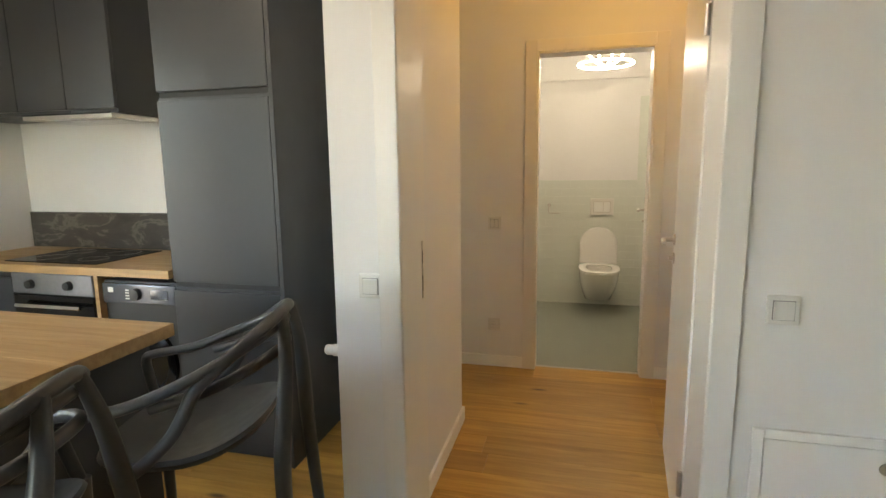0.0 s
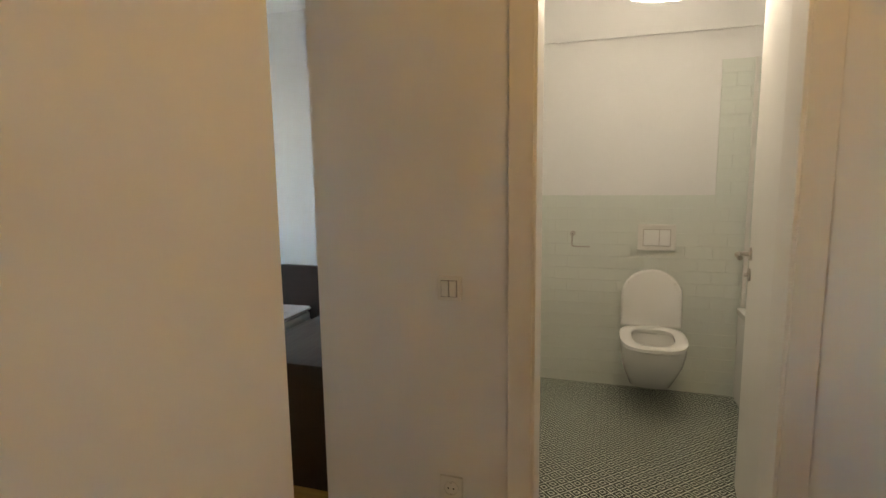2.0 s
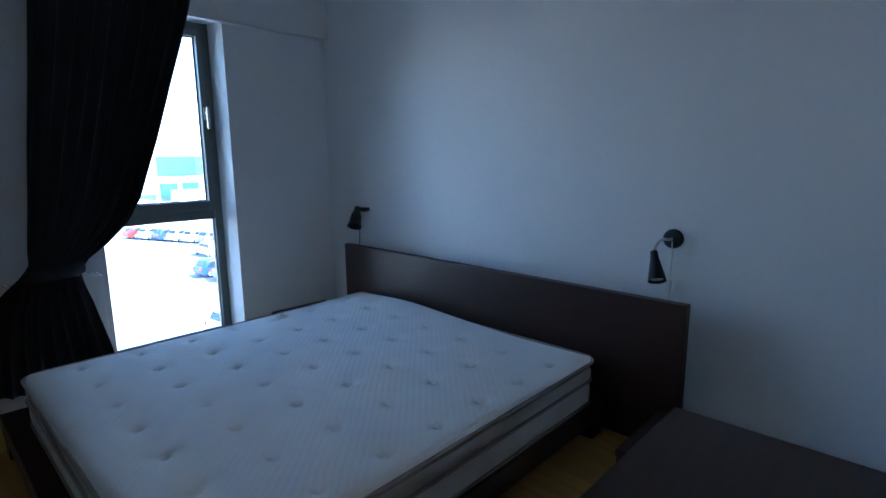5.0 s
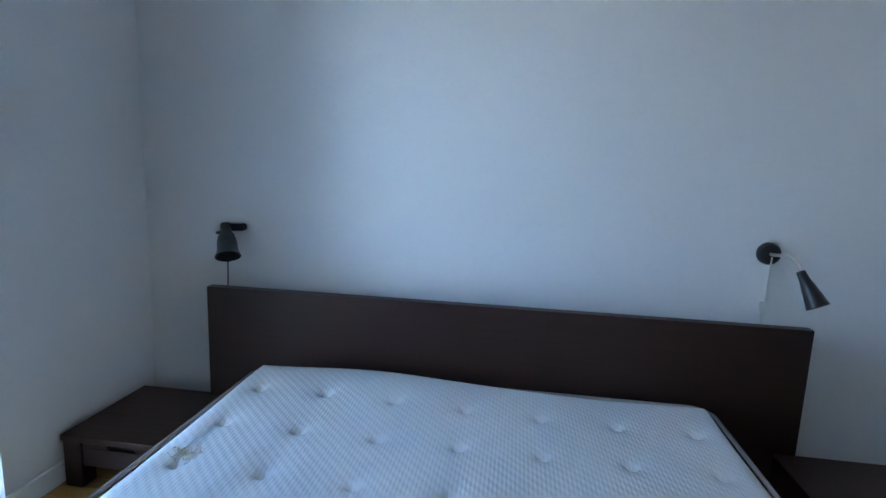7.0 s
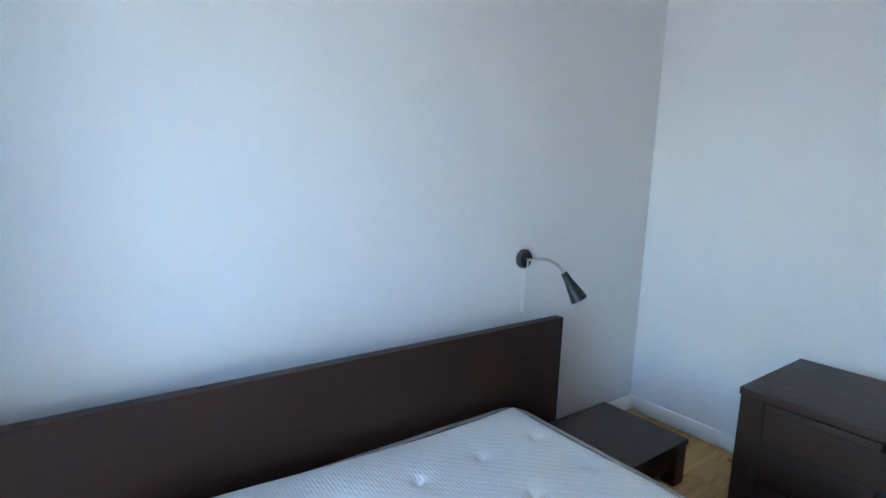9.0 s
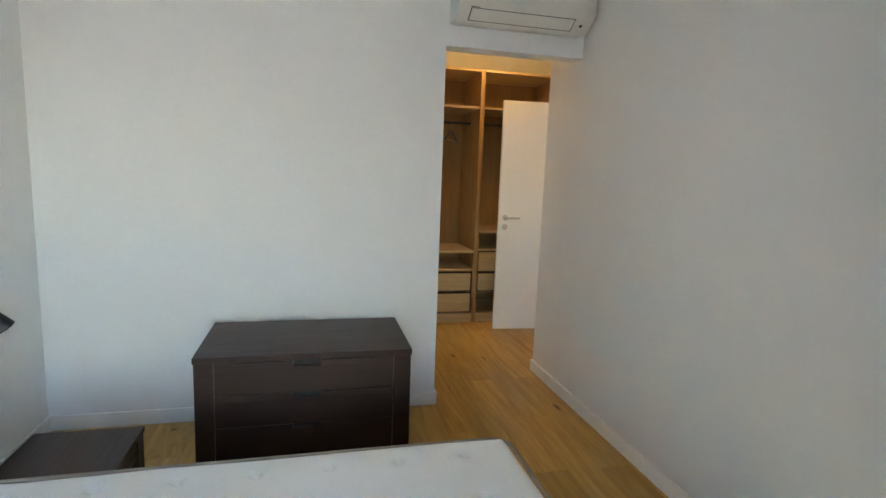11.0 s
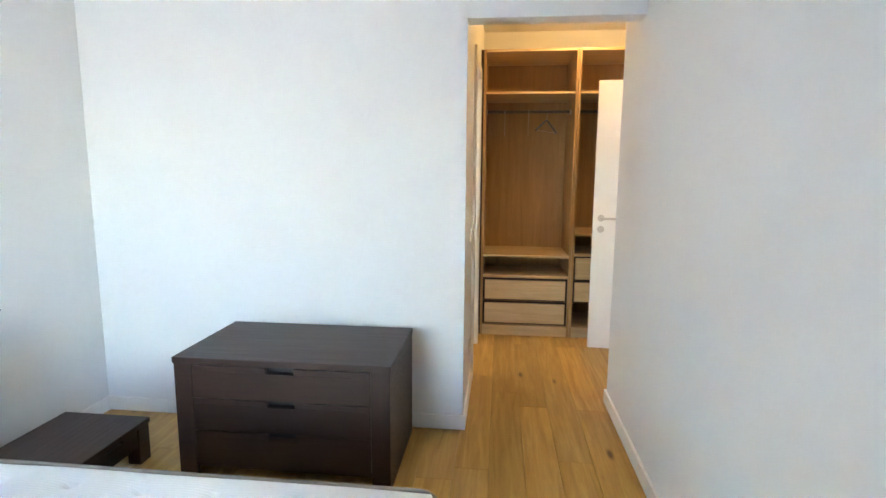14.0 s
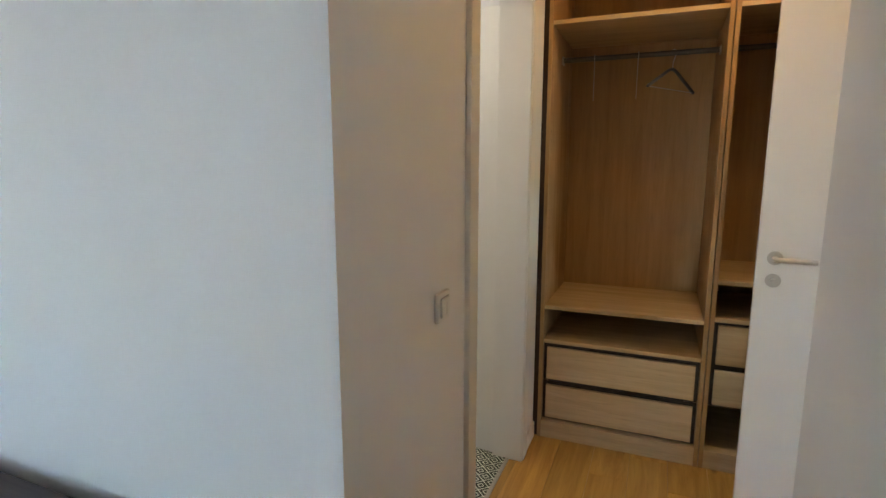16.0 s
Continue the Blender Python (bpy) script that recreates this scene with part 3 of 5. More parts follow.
def mattress():
    c = thing("mattress", ((MX0 + MX1) / 2, (MY0 + MY1) / 2, 0.185), "bare white tufted mattress with taupe piping, stained", "mattress")
    ox, oy, oz = (MX0 + MX1) / 2, (MY0 + MY1) / 2, 0.185
    nx, ny = 190, 208
    hx, hy = (MX1 - MX0) / 2, (MY1 - MY0) / 2

    def height(x, y):
        z = MZ - 0.004 - oz
        for tx in TUFT_X:
            if abs(tx - x) < 0.12:
                for ty in TUFT_Y:
                    if abs(ty - y) < 0.13:
                        r2 = (tx - x) ** 2 + (ty - y) ** 2
                        z -= 0.011 * math.exp(-r2 / 0.0024) + 0.022 * math.exp(-r2 / 0.00022)
        e = min(x - MX0, MX1 - x, y - MY0, MY1 - y)
        z -= 0.030 * math.exp(-e / 0.016)
        z += 0.032 * math.exp(-((x + 2.85) ** 2 / 0.16 + (y - 2.62) ** 2 / 0.04))
        z += 0.006 * noise.noise(Vector((x * 2.2, y * 2.2, 0)))
        return z

    verts, faces = [], []
    r = 0.07
    for j in range(ny + 1):
        for i in range(nx + 1):
            u, v = -hx + 2 * hx * i / nx, -hy + 2 * hy * j / ny
            ex, ey = max(0, abs(u) - (hx - r)), max(0, abs(v) - (hy - r))
            d = math.hypot(ex, ey)
            if ex > 0 and ey > 0 and d > 0:
                k = max(ex, ey) / d
                u = math.copysign(hx - r + ex * k, u)
                v = math.copysign(hy - r + ey * k, v)
            verts.append((u, v, height(u + ox, v + oy)))
    for j in range(ny):
        for i in range(nx):
            a = j * (nx + 1) + i
            faces.append((a, a + 1, a + nx + 2, a + nx + 1))
    me = bpy.data.meshes.new("top_panel")
    me.from_pydata(verts, [], faces)
    me.materials.append(QUILT)
    me.polygons.foreach_set("use_smooth", [True] * len(me.polygons))
    top = new("top_panel", me)
    top.parent = c
    lo, hi = 0.0, MZ - oz

    def band(z0, z1, grow, mat, name, puff=0.006, parent=c):
        loops = []
        for i in range(7):
            t = i / 6
            g = grow + puff * math.sin(math.pi * t)
            loops.append(rounded(-hx - g, hx + g, -hy - g, hy + g, r + g, z0 + (z1 - z0) * t))
        return part(name, loft(bmesh.new(), loops), mat, parent, "", 60)

    band(lo + 0.006, lo + 0.105, -0.004, SIDE_CLOTH, "core", 0.005)
    band(lo + 0.115, hi - 0.050, -0.004, BAND_CLOTH, "topper_side", 0.008)
    for z, g in ((hi - 0.022, 0.007), (lo + 0.112, 0.002), (lo + 0.004, -0.002)):
        loop = rounded(-hx - g, hx + g, -hy - g, hy + g, r + g, z, 9)
        part("piping", tube(bmesh.new(), loop, 0.007, 8, True), PIPING, c, "taupe cloth piping", 60)
    for y in (-0.62, -0.47, -0.36):
        b = lathe(bmesh.new(), [(0, 0), (0.011, 0), (0.011, 0.004), (0.006, 0.005), (0, 0.003)], 14, along((hx + 0.008, y, 0.06), (hx + 1, y, 0.06)))
        part("vent_eyelet", b, STEEL, c, "round metal vent eyelet", 40)
    b = tube(bmesh.new(), smooth_path([(hx + 0.010, -0.62, 0.06), (hx + 0.020, -0.56, 0.048), (hx + 0.020, -0.51, 0.052), (hx + 0.010, -0.47, 0.06)], 5), 0.006, 8)
    part("carry_handle", b, SIDE_CLOTH, c, "", 60)


mattress()

# loose tuft of stained fluff on the mattress
random.seed(7)
b = bmesh.new()
for i in range(130):
    a, q = random.uniform(0, math.tau), random.uniform(0, 0.036) ** 1.0
    p = Vector((q * math.cos(a) * 1.5, q * math.sin(a), random.uniform(0.004, 0.015)))
    s = Vector((random.uniform(-1, 1), random.uniform(-1, 1), random.uniform(-0.3, 0.9))).normalized() * random.uniform(0.006, 0.014)
    tube(b, [p, p + s * 0.5 + Vector((0, 0, 0.002)), p + s], 0.0013, 4)
m, n, l, pb = material("ochre_fluff", 0.95)
l.new(ramp(n, l, noise_tex(n, l, coords(n, l, (1, 1, 1)), 40, 3), [(0.30, (0.36, 0.27, 0.15)), (0.55, (0.74, 0.68, 0.56))]), pb.inputs["Base Color"])
ob = part("fluff_tuft", b, m)
ob.location = (-3.245, 2.019, 0.388)
tagged(ob, "small ochre tuft of stuffing on the mattress", "tuft")


def wall_spot_cone():
    """Gooseneck reading lamp with a round wall plate."""
    base = Vector((-1.403, HEAD_Y, 0.941))
    c = thing("reading_lamp", base, "black gooseneck reading lamp on a round plate", "wall lamp", "reading lamps over the bed")
    b = lathe(bmesh.new(), [(0, 0), (0.043, 0), (0.043, 0.012), (0.036, 0.022), (0, 0.024)], 28, along((0, 0, 0), (0, -1, 0)))
    part("wall_plate", b, BLACK, c, "", 40)
    path = smooth_path([(0, -0.02, 0), (0.0, -0.07, 0.004), (0.003, -0.14, 0.014), (0.004, -0.20, 0.0), (0.006, -0.236, -0.028)], 8)
    part("gooseneck", tube(bmesh.new(), path, 0.0062, 10), STEEL, c, "flexible nickel neck", 50)
    p0, p1 = Vector((0.006, -0.232, -0.024)), Vector((0.050, -0.290, -0.136))
    b = lathe(bmesh.new(), [(0, 0), (0.014, 0.0), (0.017, 0.035), (0.021, 0.05), (0.036, 0.128), (0.034, 0.128), (0.018, 0.05), (0, 0.04)], 28, along(p0, p1))
    part("shade", b, BLACK, c, "", 40)
    b = lathe(bmesh.new(), [(0, 0), (0.020, 0.0), (0.028, 0.006), (0, 0.008)], 20, along(p0 + (p1 - p0).normalized() * 0.112, p1 + (p1 - p0)))
    part("bulb", b, PLASTIC, c, "", 40)
    b = tube(bmesh.new(), smooth_path([(0.004, -0.028, -0.01), (0.004, -0.022, -0.10), (0.0, -0.02, -0.26), (-0.006, -0.018, -0.42)], 6), 0.0032, 8)
    k = part("cable", b, PLASTIC, c, "thin white cable")
    part("switch", boxed(-0.012, 0.009, -0.032, -0.010, -0.240, -0.185, 0.004), PLASTIC, k)


wall_spot_cone()


def wall_spot_bell():
    """Industrial bell-shaped clamp lamp."""
    c = thing("reading_lamp", (-3.543, HEAD_Y, 0.918), "dark green-grey bell-shaped reading lamp", "wall lamp", "reading lamps over the bed")
    b = lathe(bmesh.new(), [(0, 0), (0.016, 0), (0.016, 0.006), (0.010, 0.008), (0.010, 0.024), (0, 0.024)], 20, along((0.006, 0, 0.012), (0.006, -1, 0.012)))
    part("wall_mount", b, BLACK, c, "", 40)
    b = bmesh.new()
    box(b, 0.0, 0.078, -0.010, 0.010, -0.015, 0.015, 0.004)
    bmesh.ops.transform(b, matrix=Matrix.Translation((-0.052, -0.052, 0.012)) @ Matrix.Rotation(radians(23), 4, "Z"), verts=b.verts)
    part("arm", b, BLACK, c)
    p0, p1 = Vector((-0.050, -0.050, 0.024)), Vector((0.000, -0.122, -0.100))
    b = lathe(bmesh.new(), [(0, 0), (0.021, 0.0), (0.022, 0.035), (0.033, 0.055), (0.040, 0.085), (0.042, 0.125), (0.050, 0.148), (0.052, 0.152), (0.048, 0.150), (0.038, 0.12), (0.034, 0.08), (0, 0.06)], 32, along(p0, p1))
    part("shade", b, painted("dark_grey_green_enamel", (0.030, 0.036, 0.036), 0.4, 0.06, 20, 0), c, "", 40)
    b = tube(bmesh.new(), [(-0.062, -0.064, -0.008), (-0.082, -0.070, -0.010)], 0.007, 12)
    part("joint_knob", b, BLACK, c, "", 40)
    b = lathe(bmesh.new(), [(0, 0), (0.014, 0.004), (0.022, 0.03), (0.014, 0.05), (0, 0.055)], 18, along(p0 + (p1 - p0) * 0.40, p1 + (p1 - p0)))
    part("bulb", b, PLASTIC, c, "", 50)
    b = tube(bmesh.new(), smooth_path([(-0.050, -0.054, 0.010), (-0.050, -0.042, -0.10), (-0.050, -0.042, -0.20), (-0.060, -0.045, -0.40)], 6), 0.0028, 6)
    part("cable", b, BLACK, c)


wall_spot_bell()


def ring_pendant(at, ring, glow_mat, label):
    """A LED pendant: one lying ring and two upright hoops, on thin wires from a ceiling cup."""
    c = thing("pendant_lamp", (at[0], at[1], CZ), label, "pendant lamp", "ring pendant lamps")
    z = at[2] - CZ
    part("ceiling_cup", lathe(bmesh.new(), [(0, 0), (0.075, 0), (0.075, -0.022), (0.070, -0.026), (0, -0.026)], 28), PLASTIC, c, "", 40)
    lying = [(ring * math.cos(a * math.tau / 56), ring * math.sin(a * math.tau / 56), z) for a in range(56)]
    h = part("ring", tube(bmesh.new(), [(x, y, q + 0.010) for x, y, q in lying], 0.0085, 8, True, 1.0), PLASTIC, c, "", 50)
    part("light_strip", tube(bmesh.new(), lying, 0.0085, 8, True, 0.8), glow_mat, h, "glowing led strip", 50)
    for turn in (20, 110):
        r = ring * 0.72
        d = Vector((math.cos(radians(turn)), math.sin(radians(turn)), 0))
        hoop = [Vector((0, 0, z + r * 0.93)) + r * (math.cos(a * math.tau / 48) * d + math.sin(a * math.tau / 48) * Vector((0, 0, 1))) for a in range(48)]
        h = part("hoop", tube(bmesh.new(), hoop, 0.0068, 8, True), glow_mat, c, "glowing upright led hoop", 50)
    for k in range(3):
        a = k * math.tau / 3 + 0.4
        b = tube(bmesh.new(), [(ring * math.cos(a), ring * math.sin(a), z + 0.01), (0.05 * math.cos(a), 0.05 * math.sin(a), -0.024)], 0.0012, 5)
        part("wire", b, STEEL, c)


ring_pendant((-2.17, 1.50, 2.105), 0.195, GLOW_COOL, "lit white ring pendant lamp over the bed")


def curtain():
    c = thing("curtain", (-3.83, 1.6, 2.5), "dark navy curtain tied back beside the window", "curtain")
    keys = [(2.52, 1.17, 2.00), (2.03, 1.12, 1.852), (1.70, 1.08, 1.735), (1.40, 1.04, 1.632), (1.10, 1.005, 1.515), (0.97, 0.99, 1.435), (0.86, 0.98, 1.325), (0.78, 0.98, 1.22), (0.72, 0.93, 1.19), (0.66, 0.855, 1.20), (0.55, 0.785, 1.235), (0.38, 0.725, 1.275), (0.20, 0.695, 1.315), (0.145, 0.69, 1.32)]
    rows, cols = 70, 130
    zs = [k[0] for k in keys][::-1]
    lf = [k[1] for k in keys][::-1]
    rt = [k[2] for k in keys][::-1]
    verts, faces = [], []
    for j in range(rows + 1):
        z = 0.145 + (2.52 - 0.145) * j / rows
        l0, r0 = float(np.interp(z, zs, lf)), float(np.interp(z, zs, rt))
        wide = r0 - l0
        depth = 0.024 * min(1.0, 0.35 + wide)
        if z < 0.9:
            depth *= 0.75 + 0.25 * abs(z - 0.72)
        for i in range(cols + 1):
            u = i / cols
            ph = u * math.tau * 9.5 + 0.9 * math.sin(z * 2.1 + u * 3)
            x = depth * math.sin(ph) + 0.012 * math.sin(ph * 0.37 + z * 3) + 0.03 * math.exp(-((z - 0.95) / 0.2) ** 2) * u
            if z < 0.7:
                x += 0.05 * math.sin(math.pi * u) * (0.7 - z) / 0.5
            verts.append((x + 0.01, l0 + wide * u - 1.6 + 0.006 * math.cos(ph), z - 2.5))
    for j in range(rows):
        for i in range(cols):
            a = j * (cols + 1) + i
            faces.append((a, a + 1, a + cols + 2, a + cols + 1))
    me = bpy.data.meshes.new("cloth")
    me.from_pydata(verts, [], faces)
    me.materials.append(CURTAIN)
    me.polygons.foreach_set("use_smooth", [True] * len(me.polygons))
    o = new("cloth", me)
    o.parent = c
    s = o.modifiers.new("thickness", "SOLIDIFY")
    s.thickness = 0.004
    loop = [(0.055 * math.cos(a * math.tau / 24) + 0.012, 1.080 - 1.6 + 0.118 * math.sin(a * math.tau / 24), 0.735 - 2.5 + 0.012 * math.sin(a * math.tau / 24)) for a in range(24)]
    part("tie_band", tube(bmesh.new(), loop, 0.018, 8, True, 1.8), CURTAIN, c, "", 60)


curtain()


def curtain_rod():
    c = thing("curtain_rod", (-3.83, 1.55, 2.515), "thin black metal curtain rod", "curtain rod")
    part("rod", tube(bmesh.new(), [(0, -1.15, 0), (0, 1.02, 0)], 0.009, 12), BLACK, c, "", 40)
    part("finial", lathe(bmesh.new(), [(0, 0), (0.014, 0.003), (0.014, 0.022), (0, 0.025)], 16, along((0, 1.015, 0), (0, 2, 0))), BLACK, c, "", 40)
    for y in (-0.95, 0.80):
        b = tube(bmesh.new(), [(0, y, -0.01), (-0.105, y, -0.012)], 0.006, 8)
        box(b, -0.11, -0.104, y - 0.011, y + 0.011, -0.10, 0.02, 0.002)
        lathe(b, [(0, 0), (0.013, 0), (0.013, 0.02), (0, 0.02)], 14, along((0, y - 0.01, 0), (0, y + 1, 0)))
        part("bracket", b, BLACK, c, "", 40)


curtain_rod()


def radiator():
    c = thing("radiator", (-3.985, 1.02, 0.15), "white steel panel radiator behind the curtain", "radiator")
    w, h = 0.29, 0.53
    b = boxed(0.015, 0.075, -w, w, 0.01, h - 0.012, 0.006)
    part("panel", b, TRIM, c)
    for i in range(15):
        y = -w + 0.035 + i * (2 * w - 0.07) / 14
        part("fin", boxed(0.074, 0.080, y - 0.010, y + 0.010, 0.04, h - 0.05, 0.0025), TRIM, c)
    b = bmesh.new()
    for i in range(24):
        y = -w + 0.02 + i * (2 * w - 0.04) / 23
        box(b, 0.015, 0.075, y - 0.005, y + 0.005, h - 0.012, h)
    part("top_grille", b, TRIM, c)
    b = tube(bmesh.new(), [(0.045, -w, 0.47), (0.045, -w - 0.03, 0.47)], 0.010, 12)
    lathe(b, [(0, 0), (0.018, 0), (0.020, 0.01), (0.017, 0.045), (0.0, 0.048)], 18, along((0.045, -w - 0.03, 0.47), (0.045, -w - 1, 0.47)))
    part("thermostat_knob", b, PLASTIC, c, "white thermostat knob", 40)
    part("pipe", tube(bmesh.new(), [(0.045, -w, 0.04), (0.045, -w - 0.045, 0.035), (0.045, -w - 0.045, -0.15)], 0.008, 10), TRIM, c, "", 40)
    for y in (-0.2, 0.2):
        part("wall_bracket", boxed(-0.015, 0.016, y - 0.02, y + 0.02, 0.1, 0.4), TRIM, c)


radiator()


def air_conditioner():
    y0, y1 = 0.035, 0.825
    c = thing("air_conditioner", (DRESS_X, (y0 + y1) / 2, 2.215), "white split air conditioner over the passage", "air conditioner")
    w = (y1 - y0) / 2
    prof = [(0, 0.010), (-0.085, 0.0), (-0.100, 0.004), (-0.190, 0.062), (-0.203, 0.080), (-0.207, 0.11), (-0.205, 0.25), (-0.195, 0.275), (-0.17, 0.288), (0, 0.29)]
    loops = []
    for y, k in ((-w, 0.94), (-w + 0.008, 0.985), (-w + 0.02, 1.0), (w - 0.02, 1.0), (w - 0.008, 0.985), (w, 0.94)):
        loops.append([(x * k, y, 0.145 + (z - 0.145) * k) for x, z in prof])
    part("body", loft(bmesh.new(), loops), PLASTIC, c, "", 30)
    slope = Matrix.Translation((-0.145, 0, 0.033)) @ Matrix.Rotation(radians(32.8), 4, "Y")
    for name, q, mat in (("outlet_frame", (-0.044, 0.042, -w + 0.115, w - 0.07, -0.0015, 0.003), BLACK), ("louver", (-0.041, 0.036, -w + 0.121, w - 0.076, -0.0040, 0.001), PLASTIC), ("receiver_window", (-0.010, 0.006, -w + 0.062, -w + 0.078, -0.0020, 0.002), BLACK_GLASS), ("maker_mark", (-0.052, -0.047, w - 0.115, w - 0.065, -0.0012, 0.002), RAIL)):
        p = part(name, boxed(*q, 0.0008), mat, c)
        p.matrix_basis = slope


air_conditioner()


def wall_plate(name, at, turn, label, kind, two=False, mat=None):
    """A square plate with rockers or a socket well; it faces local -y."""
    c = thing(name, at, label, kind, "wall switches and sockets", turn)
    mat = mat or PLASTIC
    b = boxed(-0.041, 0.041, -0.013, 0, -0.041, 0.041, 0.005)
    part("plate", b, mat, c)
    if kind == "socket":
        b = lathe(bmesh.new(), [(0.0275, 0), (0.0275, 0.0155), (0.024, 0.0155), (0.022, 0.0135), (0, 0.0135)], 28, along((0, 0, 0), (0, -1, 0)))
        part("well", b, mat, c, "", 40)
        for x in (-0.0095, 0.0095):
            part("contact_hole", tube(bmesh.new(), [(x, -0.0130, 0), (x, -0.0141, 0)], 0.0028, 10), DARK_GAP, c)
        for z in (-0.021, 0.021):
            part("earth_clip", boxed(-0.004, 0.004, -0.0150, -0.013, z - 0.002, z + 0.002), STEEL, c)
    else:
        # Grey square behind the rockers puts the shade of their gaps into colour.
        part("rocker_gap_shade", boxed(-0.0275, 0.0275, -0.0138, -0.012, -0.0275, 0.0275), GAP_SHADE, c)
        for i in range(2 if two else 1):
            x0, x1 = ((-0.026, -0.001), (0.001, 0.026))[i] if two else (-0.026, 0.026)
            part("rocker", boxed(x0, x1, -0.0195, -0.012, -0.026, 0.026, 0.004), mat, c)
    return c


wall_plate("light_switch", (0.032, HALL_Y, 0.998), 0, "double white light switch on the hall wall", "light switch", True)
wall_plate("power_socket", (0.030, HALL_Y, 0.300), 0, "white power socket low on the wall", "socket")
wall_plate("light_switch", (-0.087, LIV_Y, 0.990), 0, "single white light switch on the pier", "light switch")
wall_plate("light_switch", (1.109, LIV_Y, 0.975), 0, "single white light switch beside the door", "light switch")


def media_plate(x, z):
    c = thing("media_socket", (x, 0, z), "black media wall plate with a round socket", "media socket", "black media plates", 180)
    part("plate", boxed(-0.028, 0.028, -0.009, 0, -0.060, 0.060, 0.003), BLACK, c)
    j = part("round_jack", lathe(bmesh.new(), [(0, 0), (0.015, 0), (0.015, 0.003), (0.009, 0.004), (0, 0.002)], 22, along((0, -0.0085, 0.024), (0, -1, 0.024))), DARK_GAP, c, "", 40)
    part("jack_pin", lathe(bmesh.new(), [(0, 0), (0.0055, 0), (0.005, 0.003), (0, 0.0035)], 14, along((0, -0.011, 0.022), (0, -1, 0.022))), PLASTIC, j, "", 40)
    part("label_bar", boxed(-0.018, 0.018, -0.0102, -0.0088, 0.046, 0.050), PLASTIC, c)
    b = boxed(-0.016, 0.016, -0.0105, -0.0088, -0.022, -0.008, 0.0008)
    part("blue_port", b, painted("blue_port_plastic", (0.02, 0.03, 0.30), 0.4, 0.05, 20, 0), c)
    part("small_port", boxed(-0.008, 0.008, -0.0105, -0.0088, -0.052, -0.040, 0.0008), DARK_GAP, c)


media_plate(-2.392, 1.709)


# ---------------------------------------------------------------- hall
def wardrobe(y0, y1, shelves, drawers, label):
    x0, x1, h, t = 1.25, 1.83, 2.345, 0.019
    c = thing("wardrobe", ((x0 + x1) / 2, (y0 + y1) / 2, 0), label, "wardrobe", "wardrobe frames")
    dx, w = (x1 - x0) / 2, (y1 - y0) / 2
    for s in (-1, 1):
        p = part("side_panel", boxed(-dx, dx, s * w - s * 0.001, s * (w - t), 0, h, 0.0012), PALE_OAK_SHADED, c)
        b = bmesh.new()
        for k in range(50):
            for x in (-dx + 0.037, dx - 0.06):
                z = 0.20 + 0.032 * k * 1.3
                tube(b, [(x, s * (w - t) - s * 0.0004, z), (x, s * (w - t) + s * 0.002 - s * 0.003, z)], 0.0026, 6)
        tagged(part("peg_holes", b, DARK_GAP, p), kind="stuff")
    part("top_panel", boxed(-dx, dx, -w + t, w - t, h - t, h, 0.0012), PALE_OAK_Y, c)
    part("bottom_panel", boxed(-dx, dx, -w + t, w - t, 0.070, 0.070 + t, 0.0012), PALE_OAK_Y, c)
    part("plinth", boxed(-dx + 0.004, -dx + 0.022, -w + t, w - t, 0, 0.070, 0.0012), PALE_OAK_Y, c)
    part("back_panel", boxed(dx - 0.008, dx - 0.002, -w + t, w - t, 0.07, h - t), PALE_OAK_SHADED, c)
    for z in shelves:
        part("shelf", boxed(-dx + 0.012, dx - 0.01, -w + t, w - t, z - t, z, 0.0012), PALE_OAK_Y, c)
    for z0, z1 in drawers:
        d = part("drawer", boxed(-dx + 0.014, -dx + 0.032, -w + t + 0.018, w - t - 0.018, z0 + 0.008, z1 - 0.018, 0.002), PALE_OAK_Y, c)
        part("drawer_surround", boxed(-dx + 0.0325, -dx + 0.0335, -w + t + 0.002, w - t - 0.002, z0 - 0.004, z1 - 0.001), DRAWER_DARK, d, "dark brown gap round the drawer")
        b = bmesh.new()
        for s in (-1, 1):
            box(b, -dx + 0.034, dx - 0.03, s * (w - t - 0.014), s * (w - t - 0.026), z0 + 0.012, z1 - 0.03)
        box(b, -dx + 0.034, dx - 0.03, -w + t + 0.03, w - t - 0.03, z0 + 0.012, z0 + 0.020)
        part("drawer_box", b, DRAWER_DARK, d, "dark brown drawer box")
        for s in (-1, 1):
            part("drawer_runner", boxed(-dx + 0.030, -dx + 0.036, s * (w - t - 0.001), s * (w - t - 0.018), z0, z1), DRAWER_DARK, d)
    b = tube(bmesh.new(), [(-0.02, -w + t, 1.888), (-0.02, w - t, 1.888)], 0.0125, 14)
    r = part("hanging_rail", b, RAIL, c, "dark grey metal hanging rail", 40)
    for s in (-1, 1):
        part("rail_socket", boxed(-0.042, 0.002, s * (w - t), s * (w - t - 0.008), 1.868, 1.905, 0.002), STEEL, r)
    return c


wardrobe(0.069, 0.815, [2.020, 0.692, 0.518], [(0.303, 0.494), (0.098, 0.296)], "open pale oak wardrobe with rail, shelves and drawers")
wardrobe(-0.679, 0.067, [2.020, 0.880, 0.712], [(0.490, 0.695), (0.300, 0.488)], "open pale oak wardrobe partly behind the door")
# Dark strip added where the narrow gap beside the wardrobe lies in shade.
structure("trim", boxed(1.262, 1.83, 0.816, 0.839, 0, 2.345), WENGE, "dark strip in place of the shaded gap beside the wardrobe", "filler strip")


